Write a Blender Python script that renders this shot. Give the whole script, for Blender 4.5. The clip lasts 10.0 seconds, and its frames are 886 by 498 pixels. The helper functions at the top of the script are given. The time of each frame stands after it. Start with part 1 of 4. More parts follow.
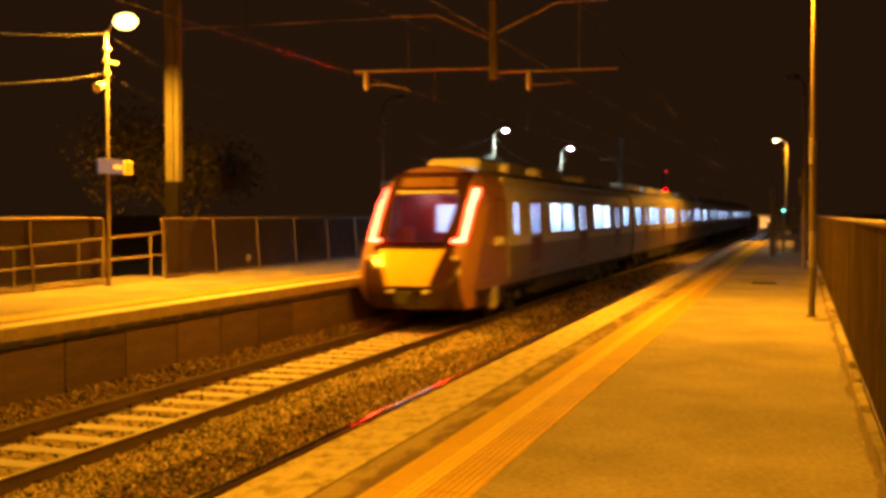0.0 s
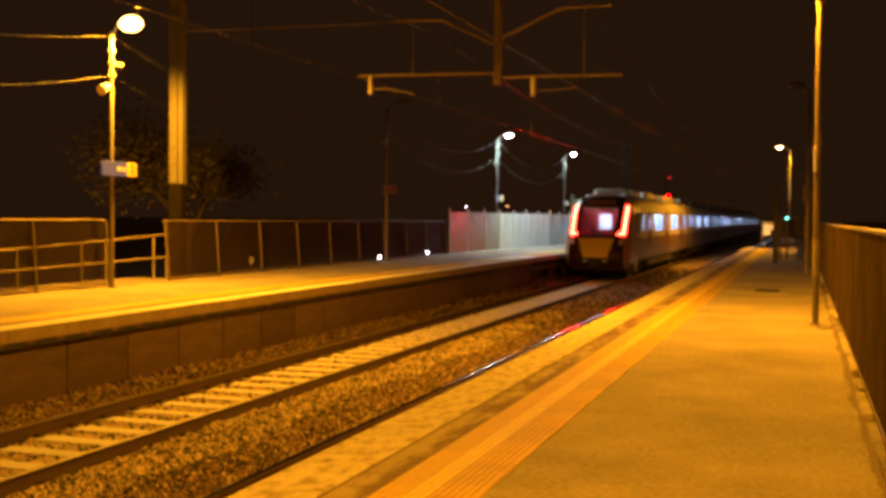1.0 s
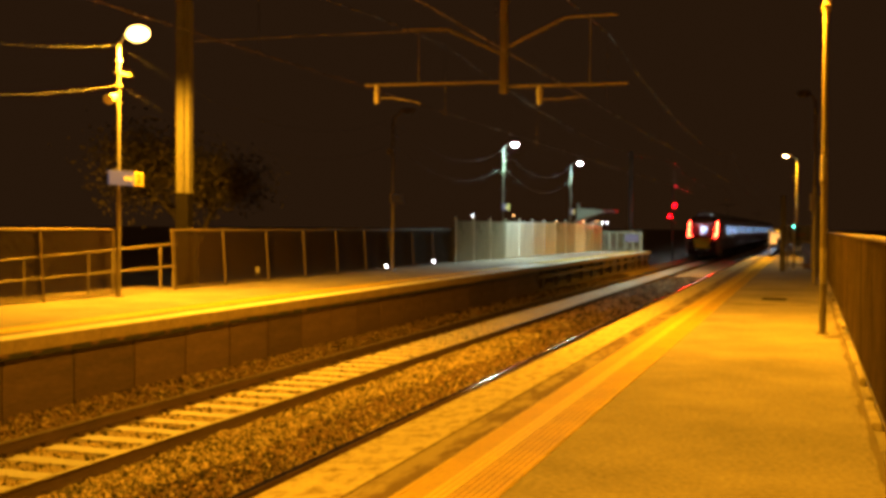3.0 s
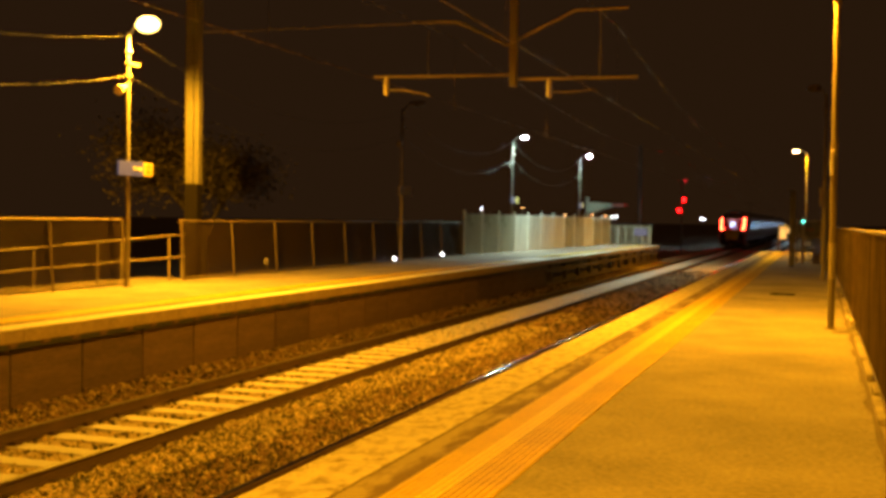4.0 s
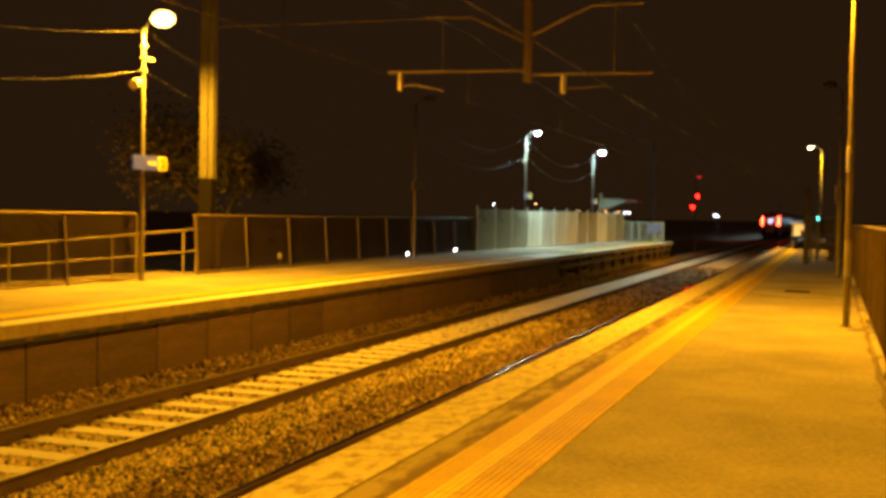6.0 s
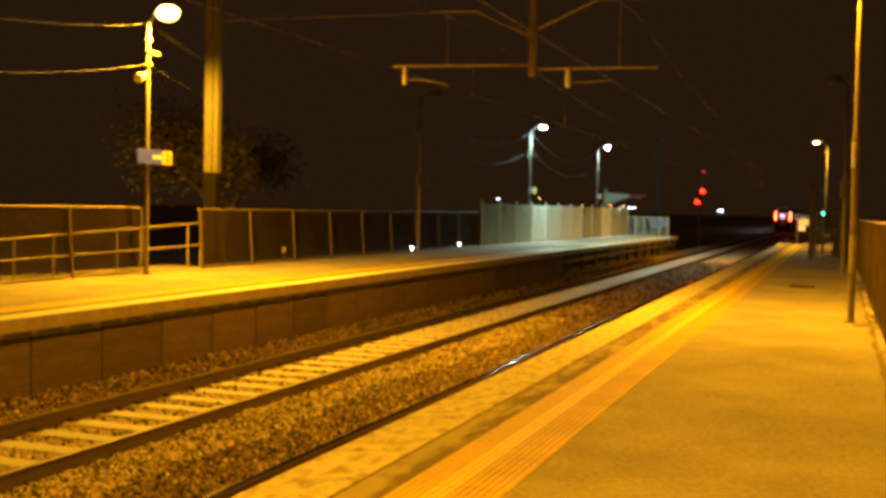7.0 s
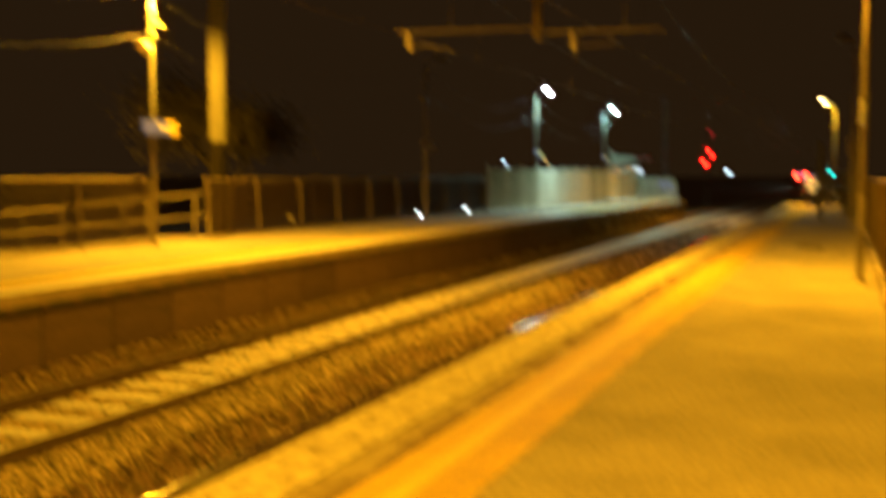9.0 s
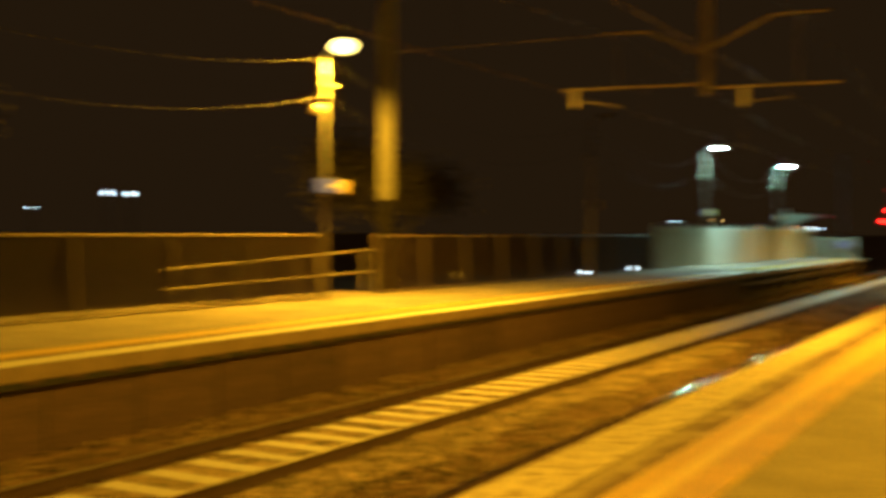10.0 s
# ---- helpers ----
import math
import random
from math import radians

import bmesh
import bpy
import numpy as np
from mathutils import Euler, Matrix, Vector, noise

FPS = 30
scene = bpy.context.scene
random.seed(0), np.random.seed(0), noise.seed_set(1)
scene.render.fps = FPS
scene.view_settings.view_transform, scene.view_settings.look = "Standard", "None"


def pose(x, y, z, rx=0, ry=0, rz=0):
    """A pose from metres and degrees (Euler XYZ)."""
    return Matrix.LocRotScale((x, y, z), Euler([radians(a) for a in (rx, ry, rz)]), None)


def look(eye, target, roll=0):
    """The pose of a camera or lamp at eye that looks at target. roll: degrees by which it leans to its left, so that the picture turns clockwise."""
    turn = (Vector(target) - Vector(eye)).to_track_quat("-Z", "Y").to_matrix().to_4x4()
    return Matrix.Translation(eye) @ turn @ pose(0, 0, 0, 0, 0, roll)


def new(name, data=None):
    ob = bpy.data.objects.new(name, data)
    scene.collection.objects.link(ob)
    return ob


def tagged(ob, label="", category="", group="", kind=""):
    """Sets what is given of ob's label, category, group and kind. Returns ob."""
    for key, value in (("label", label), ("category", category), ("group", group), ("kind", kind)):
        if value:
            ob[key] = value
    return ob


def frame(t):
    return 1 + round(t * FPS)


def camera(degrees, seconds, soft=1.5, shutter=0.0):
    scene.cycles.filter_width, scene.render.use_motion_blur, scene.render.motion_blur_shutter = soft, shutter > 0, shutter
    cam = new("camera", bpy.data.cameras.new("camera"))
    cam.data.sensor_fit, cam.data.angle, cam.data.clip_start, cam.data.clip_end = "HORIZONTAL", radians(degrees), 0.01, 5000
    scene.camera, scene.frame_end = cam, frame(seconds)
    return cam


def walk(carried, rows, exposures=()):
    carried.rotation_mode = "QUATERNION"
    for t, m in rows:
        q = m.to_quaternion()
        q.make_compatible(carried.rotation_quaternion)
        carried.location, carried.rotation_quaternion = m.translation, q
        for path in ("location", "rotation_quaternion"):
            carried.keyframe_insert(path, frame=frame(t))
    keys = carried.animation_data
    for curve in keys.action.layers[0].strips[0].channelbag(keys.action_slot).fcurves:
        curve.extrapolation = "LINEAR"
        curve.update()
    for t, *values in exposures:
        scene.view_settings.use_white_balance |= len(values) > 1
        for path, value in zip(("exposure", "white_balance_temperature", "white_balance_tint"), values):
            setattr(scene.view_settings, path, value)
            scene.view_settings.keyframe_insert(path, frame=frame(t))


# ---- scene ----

# World: x across the line (right), y along it (away), z up; z = 0 is the platform top, rails at RAIL.
RAIL = -1.1
TRACK_A, TRACK_B = -8.27, -4.37      # centre lines of the two broad-gauge tracks
HALF_GAUGE = 0.835                   # rail centre from the track's centre line


def view(x, y, z, yaw, pitch, roll):
    """A camera pose: yaw to the left of the line, pitch up, roll to the left, in degrees."""
    a, b = radians(yaw), radians(pitch)
    way = Vector((-math.sin(a) * math.cos(b), math.cos(a) * math.cos(b), math.sin(b)))
    return look((x, y, z), Vector((x, y, z)) + way, roll)


cam = camera(44.85, 10.0, soft=3.7, shutter=0.6)
walk(cam, [(t, view(*v)) for t, *v in (
    (0.0, 0.014, -0.011, 1.496, 18.314, -1.862, -0.094),
    (0.5, 0.013, -0.002, 1.503, 18.324, -2.124, -0.126),
    (1.0, 0.003, -0.005, 1.503, 18.454, -1.629, 0.386),
    (1.5, -0.002, -0.004, 1.507, 18.567, -1.616, 0.225),
    (2.0, 0.007, -0.004, 1.502, 18.591, -1.131, 0.337),
    (3.5, -0.003, -0.001, 1.504, 19.011, -1.251, 0.449),
    (4.0, 0.011, -0.001, 1.497, 19.245, -1.546, 0.717),
    (4.5, -0.001, -0.001, 1.500, 19.237, -1.713, 0.630),
    (5.0, 0.003, 0.003, 1.498, 19.324, -1.768, 0.737),
    (5.5, -0.009, -0.007, 1.499, 19.677, -1.676, 0.821),
    (7.0, -0.013, -0.004, 1.501, 20.130, -2.106, 1.059),
    (7.5, -0.012, -0.002, 1.502, 20.181, -2.035, 0.984),
    (8.0, -0.015, -0.008, 1.500, 20.223, -1.515, 1.216),
    (8.5, -0.009, -0.011, 1.500, 19.747, -2.981, 0.956),
    (8.6, -0.022, -0.005, 1.503, 20.373, -3.644, 2.688),
    (8.7, -0.007, -0.005, 1.500, 21.717, -4.805, 2.567),
    (8.8, -0.021, -0.007, 1.499, 22.468, -5.777, 0.333),
    (8.9, -0.019, -0.006, 1.498, 22.298, -6.528, -1.056),
    (8.98, -0.018, -0.003, 1.502, 20.04, -4.70, 0.0),
    (9.0, -0.017, -0.002, 1.503, 20.517, -3.933, 0.086),
    (9.02, -0.016, -0.002, 1.502, 20.95, -3.25, 0.12),
    (9.1, -0.009, -0.004, 1.498, 20.719, -3.380, 0.214),
    (9.2, -0.018, -0.003, 1.496, 20.060, -5.042, 0.661),
    (9.3, -0.001, 0.001, 1.504, 19.865, -3.056, -0.688),
    (9.4, -0.034, -0.009, 1.500, 19.708, -0.854, -0.162),
    (9.5, -0.019, -0.002, 1.499, 20.325, -0.756, 0.236),
    (9.6, -0.047, -0.000, 1.500, 21.842, -0.618, 0.419),
    (9.7, -0.044, -0.009, 1.491, 23.000, -0.967, 0.950),
    (9.8, -0.085, -0.007, 1.482, 25.450, -1.900, 1.070),
    (9.9, -0.100, -0.014, 1.480, 26.388, -1.546, 0.283),
    (9.98, -0.028, -0.004, 1.486, 27.95, -0.93, 0.22),
    (10.0, -0.021, -0.003, 1.487, 29.28, -0.867, 0.25),
)], exposures=((0.0, 0.1, 6700, 22), (0.5, 0.1, 6700, 25), (1.5, 0.1, 6700, 24), (2.2, 0.2, 6600, 18), (3.5, 0.35, 6500, 9), (5.5, 0.34, 6400, 3), (7.0, 0.33, 6250, -3), (8.4, 0.34, 6100, -7), (9.0, 0.38, 6000, -10), (9.4, 0.18, 5700, -12), (10.0, 0.25, 5500, -15)))

# ---------------------------------------------------------------- light
world = bpy.data.worlds.new("night_sky")
scene.world = world
world.use_nodes = True
world.node_tree.nodes["Background"].inputs[0].default_value = (0.0112, 0.0050, 0.0019, 1)
world.node_tree.nodes["Background"].inputs[1].default_value = 1.35

SODIUM, AMBER, WHITE = (1.0, 0.412, 0.010), (1.0, 0.418, 0.012), (0.72, 1.0, 0.84)


def lamp_light(x, y, z, colour, watts, radius=0.09, tilt=0, cone=174):
    # a cut-off lantern throws its light in a wide cone below the head
    data = bpy.data.lights.new("lamp_glow", "SPOT")
    data.spot_size, data.spot_blend = radians(cone), 0.3
    data.color, data.energy, data.shadow_soft_size = colour, watts, radius
    new("lamp_glow", data).matrix_world = pose(x, y, z, tilt)


lamp_light(-13.27, 19.2, 5.26, AMBER, 5600, cone=179)
lamp_light(-0.35, 16.35, 5.22, SODIUM, 3450, cone=170)
lamp_light(-0.35, 0.9, 5.22, SODIUM, 2800)
lamp_light(-1.18, 61.6, 5.22, SODIUM, 3000, cone=166)
lamp_light(-13.37, 49.9, 5.22, WHITE, 1150, 0.14, 3, 166)
lamp_light(-13.37, 65.3, 5.22, WHITE, 850, 0.14, 3, 160)

# ---------------------------------------------------------------- materials


def mat(name, base, rough=0.7, metal=0.0, vary=0.25, grain=30.0, patch=1.5, bump=0.0, dirt=None, per_object=0.0, island=0.0,
        emit=None, strength=0.0, spec=0.5, stretch=(1, 1, 1)):
    """A surface with variation at two scales: fine grain and broad stains, both in metres of the object's space."""
    m = bpy.data.materials.new(name)
    m.use_nodes = True
    nt = m.node_tree
    b = nt.nodes["Principled BSDF"]
    b.inputs["Roughness"].default_value, b.inputs["Metallic"].default_value = rough, metal
    b.inputs["Specular IOR Level"].default_value = spec
    if emit:
        b.inputs["Emission Color"].default_value, b.inputs["Emission Strength"].default_value = (*emit, 1), strength
    b.inputs["Base Color"].default_value = (*base, 1)
    if vary <= 0:
        return m
    L = nt.links.new
    tc = nt.nodes.new("ShaderNodeTexCoord")
    mp = nt.nodes.new("ShaderNodeMapping")
    mp.inputs["Scale"].default_value = stretch
    L(tc.outputs["Object"], mp.inputs["Vector"])
    fine, broad = nt.nodes.new("ShaderNodeTexNoise"), nt.nodes.new("ShaderNodeTexNoise")
    for n, s, d in ((fine, grain, 6), (broad, patch, 4)):
        n.inputs["Scale"].default_value, n.inputs["Detail"].default_value, n.inputs["Roughness"].default_value = s, d, 0.62
        L(mp.outputs["Vector"], n.inputs["Vector"])
    add = nt.nodes.new("ShaderNodeMath")
    add.operation = "ADD"
    L(fine.outputs["Fac"], add.inputs[0]), L(broad.outputs["Fac"], add.inputs[1])
    last = add.outputs[0]
    for amount, node, socket in ((per_object, "ShaderNodeObjectInfo", "Random"), (island, "ShaderNodeNewGeometry", "Random Per Island")):
        if amount:
            info, mul = nt.nodes.new(node), nt.nodes.new("ShaderNodeMath")
            mul.operation = "MULTIPLY_ADD"
            L(info.outputs[socket], mul.inputs[0])
            mul.inputs[1].default_value = amount
            L(last, mul.inputs[2])
            sub = nt.nodes.new("ShaderNodeMath")
            sub.operation = "SUBTRACT"
            L(mul.outputs[0], sub.inputs[0])
            sub.inputs[1].default_value = amount / 2
            last = sub.outputs[0]
    ramp = nt.nodes.new("ShaderNodeMapRange")
    ramp.inputs["From Min"].default_value, ramp.inputs["From Max"].default_value = 0.65, 1.35
    L(last, ramp.inputs["Value"])
    mix = nt.nodes.new("ShaderNodeMix")
    mix.data_type = "RGBA"
    low = dirt or tuple(c * (1 - vary) for c in base)
    mix.inputs["A"].default_value = (*low, 1)
    mix.inputs["B"].default_value = (*[min(1, c * (1 + vary)) for c in base], 1)
    L(ramp.outputs["Result"], mix.inputs["Factor"])
    L(mix.outputs["Result"], b.inputs["Base Color"])
    r2 = nt.nodes.new("ShaderNodeMapRange")
    r2.inputs["To Min"].default_value, r2.inputs["To Max"].default_value = max(0.03, rough - 0.12), min(1, rough + 0.1)
    L(broad.outputs["Fac"], r2.inputs["Value"])
    L(r2.outputs["Result"], b.inputs["Roughness"])
    if bump:
        bp = nt.nodes.new("ShaderNodeBump")
        bp.inputs["Strength"].default_value, bp.inputs["Distance"].default_value = 0.8, bump
        L(fine.outputs["Fac"], bp.inputs["Height"])
        L(bp.outputs["Normal"], b.inputs["Normal"])
    return m


def glass(name, tint, rough=0.02, film=0.0):
    m = bpy.data.materials.new(name)
    m.use_nodes = True
    nt = m.node_tree
    b = nt.nodes["Principled BSDF"]
    nt.nodes.remove(b)
    out = nt.nodes["Material Output"]
    tr, gl, mx, fr, pw = (nt.nodes.new(k) for k in ("ShaderNodeBsdfTransparent", "ShaderNodeBsdfGlossy", "ShaderNodeMixShader", "ShaderNodeLayerWeight", "ShaderNodeMath"))
    pw.operation = "POWER"
    pw.inputs[1].default_value = 11.0
    nt.links.new(fr.outputs["Facing"], pw.inputs[0])
    tr.inputs[0].default_value = (*tint, 1)
    gl.inputs["Roughness"].default_value = rough
    nt.links.new(pw.outputs[0], mx.inputs[0])
    clear = tr.outputs[0]
    if film:
        # a thin film of dirt that scatters the light passing through
        tl, mf = nt.nodes.new("ShaderNodeBsdfTranslucent"), nt.nodes.new("ShaderNodeMixShader")
        tl.inputs[0].default_value = (0.85, 0.90, 0.95, 1)
        mf.inputs[0].default_value = film
        nt.links.new(tr.outputs[0], mf.inputs[1]), nt.links.new(tl.outputs[0], mf.inputs[2])
        clear = mf.outputs[0]
    nt.links.new(clear, mx.inputs[1]), nt.links.new(gl.outputs[0], mx.inputs[2])
    nt.links.new(mx.outputs[0], out.inputs[0])
    return m


def patchy(name, pale, dark, scale, level, soft, stretch=(1, 1, 1)):
    """Worn concrete: pale areas and dark stains with their own outlines, and fine grain in both."""
    m = mat(name, pale, 0.9, vary=0.16, grain=50, patch=1.5, bump=0.005)
    nt = m.node_tree
    L, N = nt.links.new, nt.nodes.new
    b = nt.nodes["Principled BSDF"]
    tc, mp, big, fine, add, ramp, mix = (N(k) for k in ("ShaderNodeTexCoord", "ShaderNodeMapping", "ShaderNodeTexNoise", "ShaderNodeTexNoise", "ShaderNodeMath", "ShaderNodeMapRange", "ShaderNodeMix"))
    mp.inputs["Scale"].default_value = stretch
    pos, shift = N("ShaderNodeObjectInfo"), N("ShaderNodeVectorMath")
    L(tc.outputs["Object"], shift.inputs[0]), L(pos.outputs["Location"], shift.inputs[1])
    L(shift.outputs[0], mp.inputs["Vector"])
    for n, k, d in ((big, scale, 5), (fine, scale * 5, 3)):
        n.inputs["Scale"].default_value, n.inputs["Detail"].default_value, n.inputs["Roughness"].default_value = k, d, 0.6
        L(mp.outputs["Vector"], n.inputs["Vector"])
    add.operation = "MULTIPLY_ADD"
    L(fine.outputs["Fac"], add.inputs[0]), L(big.outputs["Fac"], add.inputs[2])
    add.inputs[1].default_value = 0.3
    ramp.inputs["From Min"].default_value, ramp.inputs["From Max"].default_value = level + 0.15 - soft, level + 0.15 + soft
    L(add.outputs[0], ramp.inputs["Value"])
    mix.data_type = "RGBA"
    old = b.inputs["Base Color"].links[0].from_socket
    mix.inputs["A"].default_value = (*dark, 1)
    L(old, mix.inputs["B"])
    L(ramp.outputs["Result"], mix.inputs["Factor"])
    L(mix.outputs["Result"], b.inputs["Base Color"])
    return m


M_GROUND = mat("dry_grass_soil", (0.24, 0.18, 0.11), 0.95, spec=0.1, grain=6, patch=0.4, bump=0.03)
M_BED = mat("ballast_bed", (0.38, 0.29, 0.17), 0.95, vary=0.4, grain=45, patch=2.2, bump=0.025)
M_STONE = mat("ballast_stone", (0.40, 0.315, 0.16), 0.65, vary=0.9, grain=60, patch=1.0, island=1.2)
M_STONE_BROWN = mat("stain_and_shade_stone", (0.175, 0.108, 0.058), 0.75, vary=0.9, grain=60, patch=0.9, island=1.2)
M_SLEEPER = mat("sleeper_concrete", (0.60, 0.56, 0.48), 0.85, vary=0.2, grain=35, patch=3, bump=0.004, per_object=0.25)
M_RUST = mat("rusty_rail_side", (0.085, 0.05, 0.035), 0.85, vary=0.4, grain=30, patch=2)
M_RAILTOP = mat("polished_rail_top", (0.72, 0.70, 0.64), 0.06, metal=1.0, vary=0.12, grain=20, patch=1.2, stretch=(6, 0.15, 1))
M_RAILTOP_DULL = mat("worn_rail_top", (0.36, 0.32, 0.27), 0.62, metal=0.1, vary=0.15, grain=20, patch=1.2, stretch=(6, 0.15, 1))
M_ASPHALT = mat("platform_asphalt", (0.315, 0.27, 0.205), 0.9, vary=0.5, grain=24, patch=0.7, bump=0.008)
M_STRIP = patchy("patched_strip", (0.38, 0.31, 0.17), (0.17, 0.112, 0.058), 2.2, 0.52, 0.07, (1.6, 0.4, 1))
M_COPING = patchy("mottled_coping_concrete", (0.66, 0.58, 0.34), (0.28, 0.20, 0.085), 9.0, 0.42, 0.12, (1.2, 0.7, 1))
M_KERB = mat("dirty_kerb_concrete", (0.30, 0.25, 0.17), 0.92, vary=0.7, grain=7, patch=1.3, bump=0.006, per_object=0.6)
# browner than the coping top, so the face's shade sits in its colour
M_COPING_FACE = mat("shaded_coping_face", (0.29, 0.215, 0.135), 0.9, vary=0.28, grain=12, patch=1.6, bump=0.005, per_object=0.05)
M_EDGE_CREAM = mat("worn_cream_edge", (0.74, 0.70, 0.54), 0.8, vary=0.14, grain=12, patch=1.4)
M_LIGHT_PATCH = mat("lamplight_patch_white", (0.86, 0.84, 0.76), 0.7, vary=0.12, grain=14, patch=2)
M_TACTILE = mat("orange_tactile", (0.62, 0.43, 0.03), 0.65, vary=0.2, grain=25, patch=1.5, per_object=0.12)
M_GROOVE = mat("darker_tactile_groove", (0.36, 0.21, 0.03), 0.8, vary=0.3, grain=25, patch=1.5)
M_YELLOW = mat("yellow_line_paint", (0.80, 0.64, 0.055), 0.6, vary=0.14, grain=22, patch=2)
M_PATCH = mat("tar_and_shadow_patch", (0.15, 0.115, 0.075), 0.9, vary=0.35, grain=20, patch=3)
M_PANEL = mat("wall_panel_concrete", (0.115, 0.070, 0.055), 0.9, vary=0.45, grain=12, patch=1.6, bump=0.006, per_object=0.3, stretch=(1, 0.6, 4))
M_TIMBER = mat("weathered_timber", (0.11, 0.08, 0.058), 0.9, vary=0.4, grain=20, patch=2, bump=0.004, stretch=(3, 0.3, 3))
M_GALV = mat("galvanised_steel", (0.40, 0.39, 0.37), 0.5, metal=0.6, vary=0.16, grain=25, patch=3)
M_RAILPIPE = mat("worn_pipe_and_lit_tube", (0.33, 0.29, 0.22), 0.5, metal=0.2, vary=0.25, grain=25, patch=2)
M_POST = mat("painted_post", (0.21, 0.17, 0.12), 0.6, vary=0.2, grain=25, patch=2)
M_MESH = mat("brown_fence_wire", (0.038, 0.022, 0.016), 0.7, vary=0.3, grain=20, patch=1)
M_MESH_NEAR = mat("mottled_fence_wire", (0.125, 0.088, 0.048), 0.75, vary=0.9, grain=5, patch=1.4, stretch=(1, 1, 0.3))
M_FPOST = mat("brown_fence_post", (0.12, 0.09, 0.06), 0.65, vary=0.25, grain=25, patch=2)
M_SHEET = mat("pale_fence_sheet", (0.38, 0.40, 0.32), 0.3, vary=0.22, grain=16, patch=0.9, per_object=0.3)
# paler posts, and sheets whose lamplight is put into the colour
M_SHEET_WHITE = mat("whiter_fence_sheet", (0.74, 0.76, 0.68), 0.3, vary=0.16, grain=16, patch=0.9, per_object=0.2, stretch=(1, 3, 0.5))
M_POLE_CONC = mat("mast_concrete", (0.125, 0.115, 0.09), 0.85, vary=0.25, grain=20, patch=1.2, bump=0.004)
M_STEEL_DARK = mat("dark_mast_steel", (0.10, 0.085, 0.07), 0.6, vary=0.25, grain=25, patch=2)
# darker copy of the pole finish, weak light put into the colour
M_DARKPOLE = mat("dimmed_pole_brown", (0.10, 0.075, 0.055), 0.6, vary=0.25, grain=25, patch=2)
M_LOWPOLE = mat("darker_pole_steel", (0.17, 0.14, 0.10), 0.65, vary=0.25, grain=25, patch=2)
M_TAR = mat("tarred_steel", (0.012, 0.010, 0.009), 0.95, vary=0.3, spec=0.05)
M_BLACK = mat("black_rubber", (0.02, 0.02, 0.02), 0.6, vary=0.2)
M_WIRE = mat("copper_wire", (0.30, 0.22, 0.16), 0.28, metal=0.9, vary=0.15)
M_CABLE = mat("overhead_cable", (0.16, 0.15, 0.13), 0.7, vary=0.1)
M_CERAMIC = mat("glazed_insulator", (0.62, 0.56, 0.42), 0.35, vary=0.1)
M_BLUE = mat("lit_blue_sign", (0.05, 0.055, 0.11), 0.7, vary=0.1, emit=(0.085, 0.072, 0.10), strength=0.75)
M_SIGN_Y = mat("yellow_sign", (0.80, 0.62, 0.18), 0.5, vary=0.08)
M_SIGN_W = mat("white_sign", (0.78, 0.77, 0.72), 0.5, vary=0.08)
M_DIRT = mat("kerb_dirt", (0.17, 0.125, 0.075), 0.95, vary=0.4, island=0.6)
M_SIGN_DULL = mat("unlit_sign_brown", (0.20, 0.15, 0.10), 0.7, vary=0.15)
M_NOTICE = mat("backlit_notice", (0.75, 0.6, 0.35), 0.5, vary=0.1, emit=(1.0, 0.52, 0.13), strength=0.75)
M_BARK = mat("tree_bark", (0.05, 0.04, 0.03), 0.95, vary=0.4, grain=14, patch=3, bump=0.01)
M_LEAF = mat("tree_leaf", (0.09, 0.075, 0.034), 0.75, vary=0.45, grain=4, patch=0.8, island=0.8)
M_LENS_Y = mat("sodium_lens", (0.9, 0.7, 0.3), 0.4, vary=0, emit=(1.0, 0.60, 0.15), strength=9)
M_LENS_FAR = mat("small_sodium_lens", (0.9, 0.7, 0.3), 0.4, vary=0, emit=(1.0, 0.62, 0.22), strength=70)
M_LENS_W = mat("white_lens", (0.9, 0.9, 0.9), 0.4, vary=0, emit=(0.80, 0.98, 0.96), strength=1300)
M_LENS_OFF = mat("unlit_lens", (0.05, 0.035, 0.025), 0.3, vary=0.1)
M_RED = mat("red_signal_lens", (0.5, 0.02, 0.02), 0.4, vary=0, emit=(1.0, 0.0008, 0.0014), strength=90)
M_RED_DIM = mat("red_reflection_glow", (0.5, 0.02, 0.02), 0.4, vary=0, emit=(1.0, 0.02, 0.03), strength=0.8)
M_GREEN = mat("green_lens", (0.1, 0.5, 0.4), 0.4, vary=0, emit=(0.12, 1.0, 0.78), strength=6)
M_DOT = mat("far_white_lamp", (0.9, 0.9, 0.9), 0.4, vary=0, emit=(0.95, 0.95, 1.0), strength=9)
M_DOT_O = mat("far_orange_lamp", (0.9, 0.6, 0.3), 0.4, vary=0, emit=(1.0, 0.42, 0.12), strength=6)
# train
M_BODY = mat("silver_car_paint", (0.64, 0.59, 0.54), 0.4, vary=0.08, grain=8, patch=0.6)
M_BODY_LOW = mat("grey_lower_paint", (0.21, 0.145, 0.13), 0.4, vary=0.12, grain=8, patch=0.8)
M_CAB_RED = mat("red_mark_and_signal_glow", (0.22, 0.03, 0.022), 0.4, vary=0.1, grain=8, patch=0.8)
M_CAB_SIDE = mat("maroon_grey_cab_paint", (0.32, 0.155, 0.13), 0.36, vary=0.1, grain=8, patch=0.8)
M_NOSE = mat("yellow_nose_paint", (0.86, 0.56, 0.03), 0.13, vary=0.06, grain=8, patch=1.0)
M_PILLAR = mat("tan_pillar_paint", (0.44, 0.22, 0.135), 0.4, vary=0.1, grain=8, patch=1)
